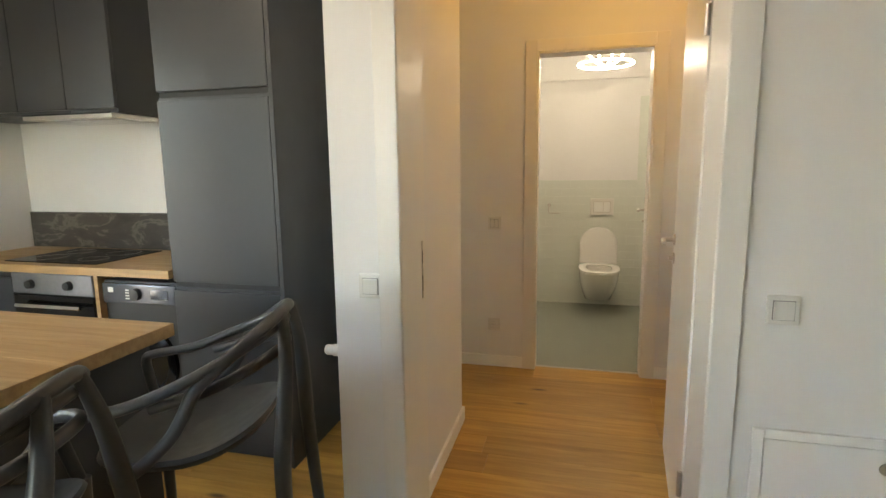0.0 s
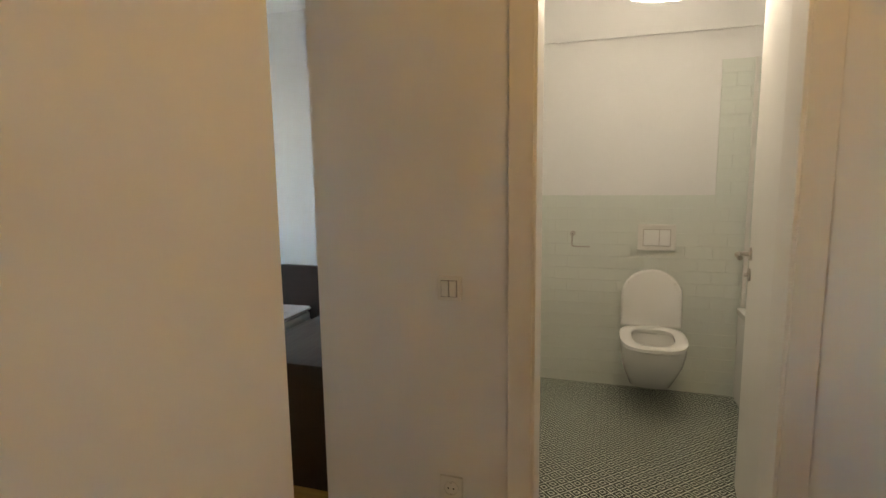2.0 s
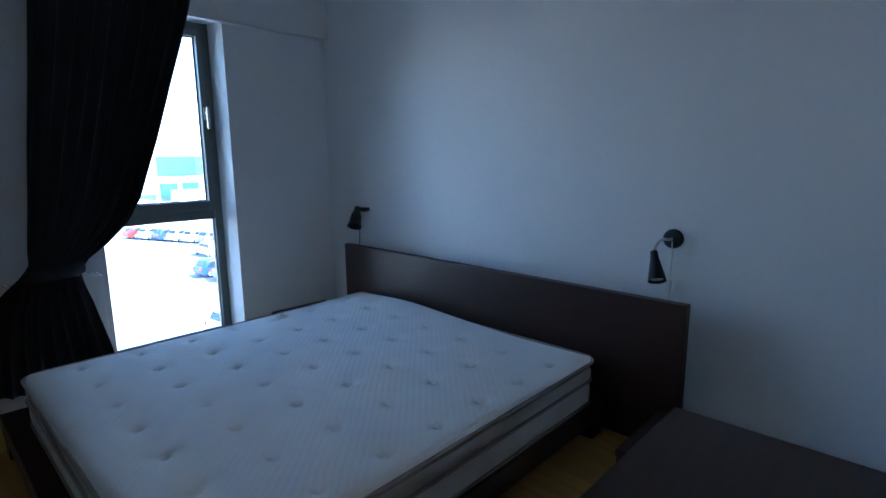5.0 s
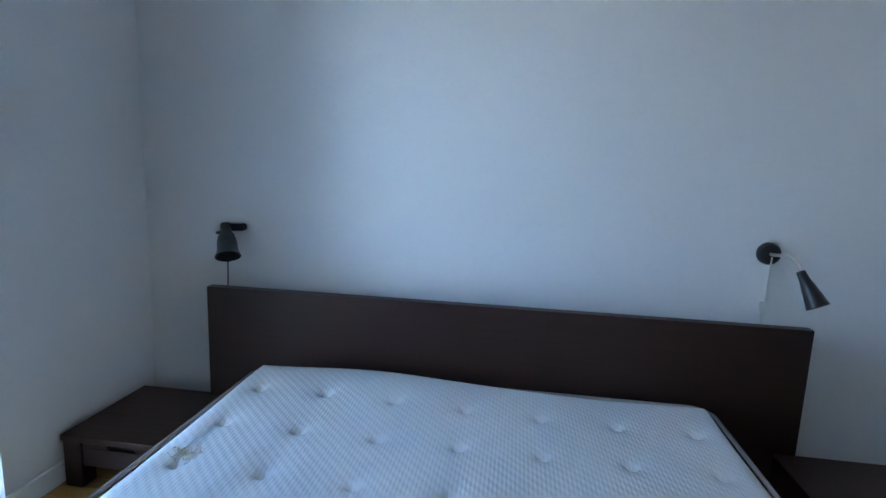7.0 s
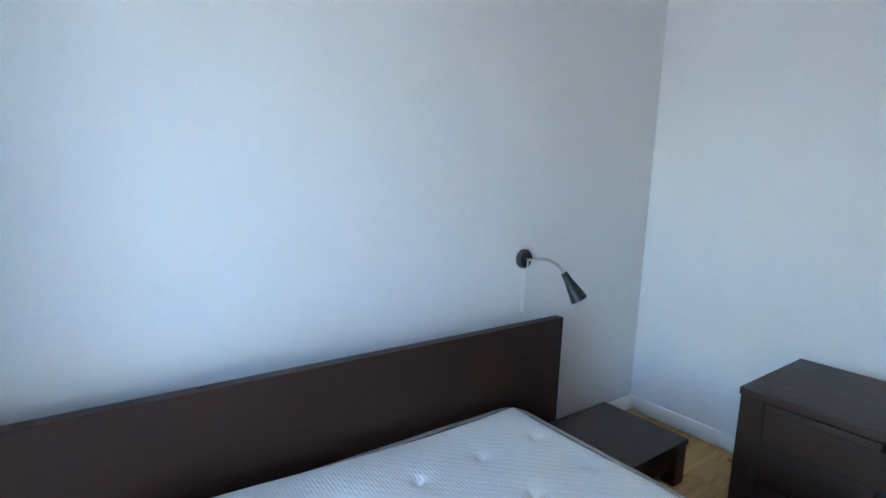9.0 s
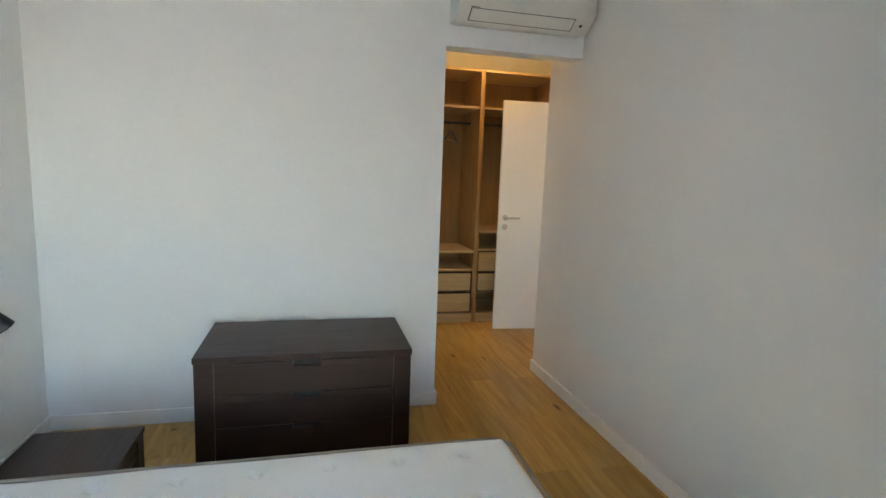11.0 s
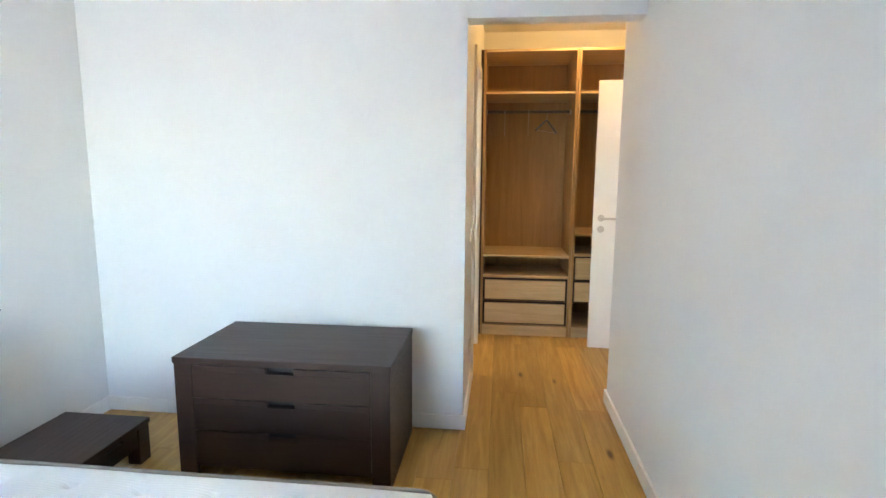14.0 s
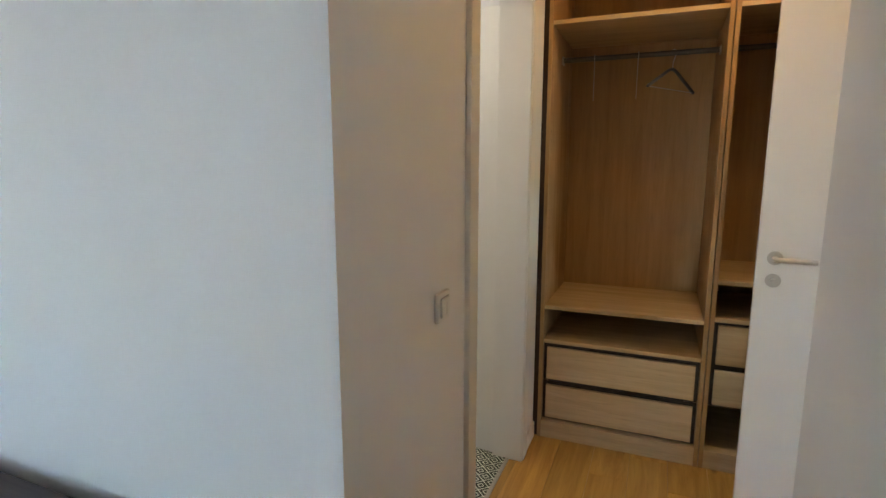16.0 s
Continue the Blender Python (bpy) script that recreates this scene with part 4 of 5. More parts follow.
def hanger(y, turn, wire, label):
    c = thing("clothes_hanger", (1.52, y, 1.888), label, "clothes hanger", "hangers on the rail", turn)
    b = tube(bmesh.new(), smooth_path([(0.012, 0, -0.012), (0.015, 0, 0.004), (0.0, 0, 0.0165), (-0.015, 0, 0.004), (-0.008, 0, -0.02), (0, 0, -0.045), (0, 0, -0.075)], 5), 0.0018, 6)
    part("hook", b, STEEL, c)
    if wire:
        b = tube(bmesh.new(), smooth_path([(0, -0.20, -0.165), (0, -0.10, -0.115), (0, 0, -0.074), (0, 0.10, -0.115), (0, 0.20, -0.165)], 6), 0.008, 8, False, 0.9)
        m2 = painted("grey_hanger_plastic", (0.060, 0.066, 0.085), 0.4, 0.05, 20, 0)
        part("shoulder_bar", b, m2, c, "", 50)
        part("trouser_bar", tube(bmesh.new(), [(0, -0.195, -0.165), (0, 0.195, -0.165)], 0.0018, 6), STEEL, c)
    else:
        part("clip_bar", tube(bmesh.new(), [(0, 0, -0.075), (0, 0.0, -0.20)], 0.0016, 6), STEEL, c)
    return c


hanger(0.285, 60, True, "dark blue-grey plastic hanger on the wardrobe rail")
hanger(0.64, 0, False, "thin wire hook hanging from the rail")
hanger(0.44, 10, False, "thin wire hook hanging from the rail")


def hall_lamp():
    c = thing("ceiling_lamp", (0.86, 0.02, CZ), "bare warm bulb in a white ceiling socket", "ceiling lamp")
    part("socket", lathe(bmesh.new(), [(0, 0), (0.045, 0), (0.042, -0.02), (0.022, -0.026), (0.020, -0.05), (0, -0.05)], 24), PLASTIC, c, "", 40)
    part("bulb", lathe(bmesh.new(), [(0.013, -0.045), (0.016, -0.056), (0.028, -0.072), (0.031, -0.088), (0.026, -0.104), (0.012, -0.116), (0.0005, -0.119)], 20), glow("warm_lamp_bulb", (1.0, 0.60, 0.17), 1.0), c, "glowing warm bulb", 60)


hall_lamp()


# ---------------------------------------------------------------- bathroom
structure("bathroom_floor", boxed(-0.33, 1.87, 0.905, BATH_Y, -0.04, 0.004), FLOOR_TILE, "small black and white patterned floor tiles", "floor")


def superloop(cx, cy, rx, ryf, ryb, z, n=40, p=2.9):
    """An egg-shaped loop: ryf reaches to the front (-y), ryb to the back."""
    out = []
    for k in range(n):
        a = k * math.tau / n
        c, s = math.cos(a), math.sin(a)
        e = 2 / p
        out.append((cx + rx * math.copysign(abs(c) ** e, c), cy + (ryb if s > 0 else ryf) * math.copysign(abs(s) ** e, s), z))
    return out


def toilet():
    c = thing("toilet", (0.779, BATH_Y - 0.012, 0), "white wall-hung toilet with its lid up", "toilet")
    loops = [superloop(0, -0.11, 0.085, 0.08, 0.11, 0.085), superloop(0, -0.14, 0.120, 0.14, 0.14, 0.11), superloop(0, -0.17, 0.150, 0.20, 0.17, 0.20), superloop(0, -0.21, 0.168, 0.26, 0.21, 0.28), superloop(0, -0.24, 0.178, 0.285, 0.24, 0.36), superloop(0, -0.25, 0.180, 0.29, 0.25, 0.405),
             superloop(0, -0.25, 0.150, 0.25, 0.10, 0.405), superloop(0, -0.25, 0.146, 0.245, 0.10, 0.36), superloop(0, -0.245, 0.12, 0.19, 0.08, 0.26), superloop(0, -0.23, 0.07, 0.10, 0.06, 0.17), superloop(0, -0.22, 0.04, 0.05, 0.04, 0.14)]
    part("bowl", loft(bmesh.new(), loops), CERAMIC, c, "", 40)
    b = bmesh.new()
    outer0, outer1 = superloop(0, -0.26, 0.183, 0.285, 0.20, 0.410), superloop(0, -0.26, 0.183, 0.285, 0.20, 0.428)
    inner1, inner0 = superloop(0, -0.275, 0.115, 0.20, 0.13, 0.430), superloop(0, -0.275, 0.115, 0.20, 0.13, 0.410)
    top_in = superloop(0, -0.265, 0.155, 0.25, 0.175, 0.436)
    loft(b, [outer0, outer1, top_in, inner1, inner0, outer0], cap=False)
    part("seat", b, CERAMIC, c, "", 50)
    b = bmesh.new()
    lid = []
    for y, g in ((-0.075, 0.0), (-0.085, 0.004), (-0.093, 0.0), (-0.097, -0.012)):
        ring = []
        for k in range(25):
            a = math.pi * k / 24
            ring.append(((0.172 + g) * math.cos(a), y + 0.025, 0.615 + (0.165 + g) * math.sin(a)))
        for k in range(9):
            t = k / 8
            ring.append((-(0.172 + g) + 2 * (0.172 + g) * t, y, 0.436 - g + 0.0 * t))
        lid.append(ring)
    loft(b, lid)
    part("lid", b, CERAMIC, c, "", 50)
    for s in (-1, 1):
        part("hinge", tube(bmesh.new(), [(s * 0.06, -0.075, 0.438), (s * 0.11, -0.075, 0.438)], 0.010, 10), CHROME, c, "", 40)
        part("bumper", lathe(bmesh.new(), [(0, 0), (0.009, 0), (0.008, 0.006), (0, 0.007)], 12, along((s * 0.13, -0.066, 0.70), (s * 0.13, -1, 0.75))), PLASTIC, c, "", 40)


toilet()


def flush_plate():
    c = thing("flush_plate", (0.800, BATH_Y - 0.012, 0.974), "white double-button flush plate on the tiles", "flush plate")
    part("plate", boxed(-0.108, 0.108, -0.022, 0, -0.080, 0.080, 0.006), PLASTIC, c)
    part("button_frame", boxed(-0.080, 0.080, -0.0245, -0.021, -0.053, 0.053, 0.003), STEEL, c)
    for x0, x1 in ((-0.075, 0.012), (0.015, 0.075)):
        part("button", boxed(x0, x1, -0.028, -0.022, -0.048, 0.048, 0.003), CERAMIC, c)


flush_plate()


def roll_holder():
    c = thing("paper_holder", (0.300, BATH_Y - 0.012, 0.990), "small chrome toilet paper holder", "paper holder")
    part("rosette", lathe(bmesh.new(), [(0, 0), (0.017, 0), (0.017, 0.008), (0, 0.010)], 20, along((0, 0, 0), (0, -1, 0))), STEEL, c, "", 40)
    part("bar", tube(bmesh.new(), smooth_path([(0, -0.01, 0), (0, -0.06, 0), (0, -0.07, -0.03), (0.0, -0.07, -0.065), (0.02, -0.07, -0.075), (0.11, -0.07, -0.075)], 5), 0.0045, 10), STEEL, c, "", 50)


roll_holder()


def bathtub():
    c = thing("bathtub", (1.52, 1.92, 0), "white built-in bathtub with a slim screen rail", "bathtub")
    part("apron", boxed(-0.25, -0.22, -0.70, 0.765, 0, 0.53, 0.006), CERAMIC, c)
    b = bmesh.new()
    o = rounded(-0.26, 0.345, -0.72, 0.765, 0.02, 0.53)
    loft(b, [o, rounded(-0.26, 0.345, -0.72, 0.765, 0.02, 0.56), rounded(-0.20, 0.29, -0.66, 0.70, 0.10, 0.565), rounded(-0.17, 0.26, -0.62, 0.66, 0.12, 0.40), rounded(-0.13, 0.21, -0.52, 0.60, 0.12, 0.17)], cap=False)
    b.faces.new([b.verts.new(p) for p in rounded(-0.13, 0.21, -0.52, 0.60, 0.12, 0.17)])
    part("basin", b, CERAMIC, c, "", 40)
    part("screen_rail", boxed(-0.245, -0.223, 0.725, 0.738, 0.57, 2.0, 0.003), PLASTIC, c)


bathtub()
ring_pendant((0.748, 1.70, 2.13), 0.20, GLOW_WARM, "lit ring pendant lamp in the bathroom")


# ---------------------------------------------------------------- kitchen
def kitchen():
    f, bk = -0.63, -0.10
    c = thing("tall_cabinet", (-0.962, (f + bk) / 2, 0), "tall anthracite cabinet hiding the fridge", "kitchen cabinet", "kitchen cabinets")
    hx, hy = 0.288, (bk - f) / 2
    part("body", boxed(-hx, hx, -hy + 0.022, hy, 0.10, 2.40, 0.002), GREY_FRONT, c)
    part("plinth", boxed(-hx + 0.002, hx - 0.002, -hy + 0.06, hy, 0, 0.10), GREY_FRONT, c)
    for z0, z1 in ((1.712, 2.39), (0.862, 1.672), (0.105, 0.822)):
        b = boxed(-hx + 0.003, hx - 0.022, -hy, -hy + 0.019, z0, z1, 0.003)
        if z0 < 1.7:
            box(b, -hx + 0.003, hx - 0.022, -hy + 0.012, -hy + 0.020, z1, z1 + 0.014, 0.002)
        part("door", b, GREY_FRONT, c)
    part("side_panel", boxed(hx - 0.019, hx + 0.001, -hy, hy, 0, 2.402, 0.002), GREY_FRONT, c)
    for z in (1.680, 0.830):
        part("grip_groove", boxed(-hx + 0.003, hx - 0.022, -hy + 0.0205, -hy + 0.0225, z + 0.006, z + 0.032), DARK_GAP, c)

    def base(x0, x1, label):
        u = thing("base_cabinet", ((x0 + x1) / 2, (f + bk) / 2, 0), label, "kitchen cabinet", "kitchen cabinets")
        w = (x1 - x0) / 2
        part("body", boxed(-w, w, -hy + 0.022, hy, 0.10, 0.874), GREY_FRONT, u)
        part("plinth", boxed(-w, w, -hy + 0.06, hy, 0, 0.10), GREY_FRONT, u)
        return u, w

    u, w = base(-2.715, -2.225, "anthracite base cabinet beside the oven")
    part("door", boxed(-w + 0.002, w - 0.002, -hy, -hy + 0.019, 0.105, 0.84, 0.003), GREY_FRONT, u)
    o = thing("oven", (-1.965, f + 0.27, 0.10), "built-in oven with steel panel and black glass door", "oven")
    part("housing", boxed(-0.255, 0.250, -0.245, 0.26, 0, 0.772), DARK_GAP, o)
    part("control_panel", boxed(-0.255, 0.250, -0.275, -0.246, 0.665, 0.770, 0.004), DARK_STEEL, o, "brushed steel control panel")
    part("door", boxed(-0.255, 0.250, -0.275, -0.246, 0.10, 0.655, 0.004), BLACK_GLASS, o)
    for x in (-0.13, 0.11):
        part("knob", lathe(bmesh.new(), [(0, 0), (0.024, 0), (0.020, 0.022), (0, 0.024)], 20, along((x, -0.275, 0.715), (x, -1, 0.715))), BLACK, o, "", 40)
    b = tube(bmesh.new(), [(-0.20, -0.310, 0.612), (0.20, -0.310, 0.612)], 0.010, 12)
    for x in (-0.17, 0.17):
        tube(b, [(x, -0.276, 0.612), (x, -0.31, 0.612)], 0.007, 8)
    part("door_handle", b, CHROME, o, "steel bar handle", 40)
    structure("trim", boxed(-1.713, -1.690, f + 0.005, bk, 0, 0.874), BUTCHER, "upright wooden end panel", "end panel")
    m = thing("washing_machine", (-1.470, f + 0.29, 0), "dark built-under washing machine", "washing machine")
    part("body", boxed(-0.215, 0.215, -0.255, 0.26, 0.0, 0.845, 0.006), BLACK, m)
    part("control_panel", boxed(-0.213, 0.213, -0.272, -0.256, 0.735, 0.835, 0.008), painted("dark_grey_panel", (0.05, 0.055, 0.065), 0.16, 0.05, 9, 0), m)
    part("dial", lathe(bmesh.new(), [(0, 0), (0.030, 0), (0.026, 0.018), (0, 0.02)], 24, along((-0.01, -0.272, 0.785), (-0.01, -1, 0.785))), BLACK, m, "", 40)
    part("display", boxed(0.07, 0.17, -0.274, -0.271, 0.765, 0.808, 0.001), BLACK_GLASS, m)
    for i in range(4):
        part("label_bar", boxed(-0.075 + 0.0, -0.052, -0.2735, -0.2718, 0.760 + i * 0.014, 0.764 + i * 0.014), PLASTIC, m)
    part("drawer_mark", boxed(-0.175, -0.145, -0.2735, -0.2718, 0.790, 0.815), PLASTIC, m)
    b = lathe(bmesh.new(), [(0.185, 0), (0.185, 0.02), (0.15, 0.03), (0.13, 0.012), (0, 0.03)], 36, along((0, -0.256, 0.44), (0, -1, 0.44)))
    part("porthole", b, BLACK_GLASS, m, "", 40)
    w = thing("worktop", (-1.985, bk, 0.876), "oiled oak butcher-block worktop", "worktop")
    depth = bk - f + 0.02
    for k in range(6):
        part("stave", boxed(-0.733, 0.732, -depth + k * depth / 6, -depth + (k + 1) * depth / 6 - 0.0006, 0, 0.039, 0.001), BUTCHER, w)
    h = thing("hob", (-2.02, -0.37, 0.915), "black glass induction hob in the worktop", "hob")
    part("glass", boxed(-0.30, 0.29, -0.215, 0.215, 0.0, 0.006, 0.002), BLACK_GLASS, h)
    for x, y, r in ((-0.15, -0.09, 0.085), (0.14, -0.09, 0.07), (-0.15, 0.10, 0.07), (0.14, 0.10, 0.085)):
        ring = [(x + r * math.cos(a * math.tau / 36), y + r * math.sin(a * math.tau / 36), 0.0058) for a in range(36)]
        part("zone_mark", tube(bmesh.new(), ring, 0.0008, 4, True), STEEL, h)
    s = thing("splashback", (-1.985, bk, 0.916), "dark brown marble-look splashback strip", "splashback")
    part("panel", boxed(-0.733, 0.732, -0.014, 0, 0, 0.210, 0.002), MARBLE, s)
    part("top_edge", boxed(-0.733, 0.732, -0.015, 0, 0.2105, 0.214, 0.0008), GREY_FRONT, s)

    def upper(x0, x1):
        u = thing("wall_cabinet", ((x0 + x1) / 2, -0.275, 1.66), "anthracite wall cabinet over the hob", "kitchen cabinet", "kitchen cabinets")
        w = (x1 - x0) / 2
        part("body", boxed(-w, w, -0.155, 0.175, 0, 0.72, 0.002), GREY_FRONT, u)
        part("door", boxed(-w + 0.0015, w - 0.0015, -0.176, -0.156, 0.02, 0.72, 0.003), GREY_FRONT, u)

    for x0, x1 in ((-2.715, -2.275), (-2.273, -1.955), (-1.953, -1.655)):
        upper(x0, x1)
    h = thing("range_hood", (-1.955, -0.275, 1.66), "slim built-in steel range hood", "range hood")
    part("visor", boxed(-0.28, 0.285, -0.185, 0.16, -0.026, -0.002, 0.004), STEEL, h)
    part("front_edge", boxed(-0.28, 0.285, -0.189, -0.1855, -0.006, 0.002, 0.0008), DARK_GAP, h)
    part("filter", boxed(-0.24, 0.24, -0.12, 0.13, -0.030, -0.0262, 0.001), CHROME, h)

    t = thing("breakfast_bar", (-1.09, -1.85, 0), "peninsula bar with an oak top on dark panels", "breakfast bar")
    for k in range(10):
        y0 = -0.62 + k * 1.165 / 10
        part("top_stave", boxed(-0.42, 0.436, y0, y0 + 1.165 / 10 - 0.0006, 0.860, 0.900, 0.001), BUTCHER, t)
    part("end_panel", boxed(0.36, 0.38, -0.60, 0.50, 0, 0.860, 0.002), GREY_FRONT, t)
    part("back_panel", boxed(-0.38, 0.36, 0.48, 0.50, 0, 0.860, 0.002), GREY_FRONT, t)
    part("front_panel", boxed(-0.38, 0.36, -0.60, -0.58, 0, 0.860, 0.002), GREY_FRONT, t)

    v = thing("radiator_valve", (-0.22, -1.0, 0.735), "white thermostatic radiator valve on the pier", "radiator valve")
    b = tube(bmesh.new(), [(0, 0, 0), (-0.012, 0, 0)], 0.012, 12)
    part("connector", b, STEEL, v, "", 40)
    b = lathe(bmesh.new(), [(0, 0), (0.017, 0), (0.021, 0.006), (0.021, 0.03), (0.018, 0.034), (0.018, 0.055), (0.014, 0.062), (0, 0.063)], 20, along((-0.012, 0, 0), (-1, 0, 0)))
    part("knob", b, PLASTIC, v, "", 40)

    p = thing("distribution_box", (1.36, LIV_Y, 0.37), "flush white wall cabinet door with a round lock", "distribution box")
    b = bmesh.new()
    for q in ((-0.30, -0.272, -0.26, 0.26), (0.272, 0.30, -0.26, 0.26)):
        box(b, q[0], q[1], -0.014, 0, q[2], q[3], 0.003)
    box(b, -0.272, 0.272, -0.014, 0, 0.232, 0.26, 0.003)
    box(b, -0.272, 0.272, -0.014, 0, -0.26, -0.232, 0.003)
    part("frame", b, TRIM, p)
    part("door", boxed(-0.269, 0.269, -0.009, 0, -0.229, 0.229, 0.002), TRIM, p)
    part("lock", lathe(bmesh.new(), [(0, 0), (0.017, 0), (0.017, 0.004), (0.010, 0.006), (0, 0.003)], 24, along((0.03, -0.009, 0.175), (0.03, -1, 0.175))), STEEL, p, "", 40)


kitchen()


def bar_chair(at, turn):
    c = thing("bar_chair", at, "dark grey plastic bar chair with woven back bars", "bar chair", "chairs at the bar", turn)
    h = 0.745
    loops = []
    for k, z in ((0.78, h - 0.024), (0.97, h - 0.018), (1.03, h - 0.002), (1.0, h + 0.008), (0.86, h + 0.003), (0.5, h - 0.012), (0.12, h - 0.017)):
        loops.append([(x, y, q + 0.055 * (max(0, -y) / 0.215) ** 2 - 0.012 * (max(0, y) / 0.17) ** 2) for x, y, q in superloop(0, 0.0, 0.190 * k, 0.215 * k, 0.175 * k, z, 44, 2.7)])
    part("seat", loft(bmesh.new(), loops), CHAIR, c, "", 50)
    arm = [(0.180, 0.158, 0.70), (0.188, 0.182, 0.80), (0.192, 0.188, 0.848), (0.196, 0.165, 0.862), (0.200, 0.05, 0.880), (0.190, -0.09, 0.935), (0.115, -0.205, 0.990), (0, -0.240, 1.005)]
    arch = [(0.176, 0.100, 0.712), (0.192, 0.048, 0.728), (0.202, -0.035, 0.802), (0.202, -0.068, 0.850), (0.192, -0.105, 0.920), (0.150, -0.175, 0.980), (0.075, -0.238, 1.028), (0, -0.252, 1.040)]
    low = [(0.190, 0.00, 0.872), (0.165, -0.13, 0.905), (0.085, -0.222, 0.940), (0, -0.246, 0.950)]
    for pts, r in ((arm, 0.0118), (arch, 0.0110), (low, 0.0095)):
        path = smooth_path(pts + [(-x, y, z) for x, y, z in pts[-2::-1]], 7)
        part("back_bar", tube(bmesh.new(), path, r, 10, False, 1.35), CHAIR, c, "", 60)
    for s in (-1, 1):
        path = smooth_path([(s * 0.180, 0.158, 0.72), (s * 0.200, 0.160, 0.45), (s * 0.245, 0.190, 0)], 6)
        part("leg", tube(bmesh.new(), path, [0.0175 - 0.006 * i / (len(path) - 1) for i in range(len(path))], 10), CHAIR, c, "", 60)
        path = smooth_path([(s * 0.045, -0.252, 1.036), (s * 0.080, -0.262, 0.93), (s * 0.120, -0.260, 0.80), (s * 0.150, -0.258, 0.68), (s * 0.172, -0.272, 0.42), (s * 0.195, -0.310, 0)], 6)
        part("leg", tube(bmesh.new(), path, [0.012 + 0.008 * math.sin(math.pi * i / (len(path) - 1)) for i in range(len(path))], 10), CHAIR, c, "", 60)
    b = tube(bmesh.new(), rounded(-0.178, 0.178, -0.258, 0.160, 0.03, 0.27, 4), 0.010, 8, True)
    part("footrest", b, CHAIR, c, "", 60)
    return c


# Lamp inferred from the cabinet shadow, never in view; its ring shape is assumed.
GLOW_BAR = glow("assumed_led_ring_bar", (1.0, 0.90, 0.76), 0.80)
ring_pendant((-1.05, -1.65, 2.42), 0.26, GLOW_BAR, "unseen lit pendant lamp over the bar, ring shape assumed")

chair = bar_chair((-0.365, -1.598, 0), 108)
copy_thing(chair, pose(-0.472, -2.095, 0, 0, 0, 108))


# ---------------------------------------------------------------- outside
GZ = -8.7
ASPHALT = painted("pale_parking_asphalt", (0.23, 0.225, 0.215), 0.9, 0.12, 0.35, 0.2, 40, 0.01)
PAINT_LINE = painted("parking_line_paint", (0.62, 0.62, 0.60), 0.8, 0.08, 3)
b = bmesh.new()
for q in ((-2500, -2500), (-5.4, -2500), (-5.4, 2500), (-2500, 2500)):
    b.verts.new((q[0], q[1], GZ))
b.faces.new(b.verts)
structure("ground", b, ASPHALT, "sunlit pale asphalt car park", "ground")
for k in range(7):
    x = -25.0 - 2.6 * k
    structure("road_marking", boxed(x, x + 0.14, 13.2, 18.0, GZ + 0.004, GZ + 0.010), PAINT_LINE, "painted parking bay line", "road marking")
structure("kerb", boxed(-33.4, -33.1, 3.0, 13.2, GZ, GZ + 0.12, 0.02), painted("grey_kerb_stone", (0.22, 0.23, 0.24), 0.9, 0.1, 2), "grey stone kerb in the car park", "kerb")

TYRE = painted("tyre_rubber", (0.02, 0.02, 0.02), 0.85, 0.1, 20)
CAR_GLASS = painted("dark_car_glass", (0.02, 0.025, 0.03), 0.08, 0.05, 3, 0)
LAMP_GLASS = painted("lamp_lens", (0.55, 0.55, 0.55), 0.15, 0.05, 9, 0)
REAR_RED = painted("red_lens", (0.30, 0.02, 0.02), 0.2, 0.05, 9, 0)
PAINTS = {}


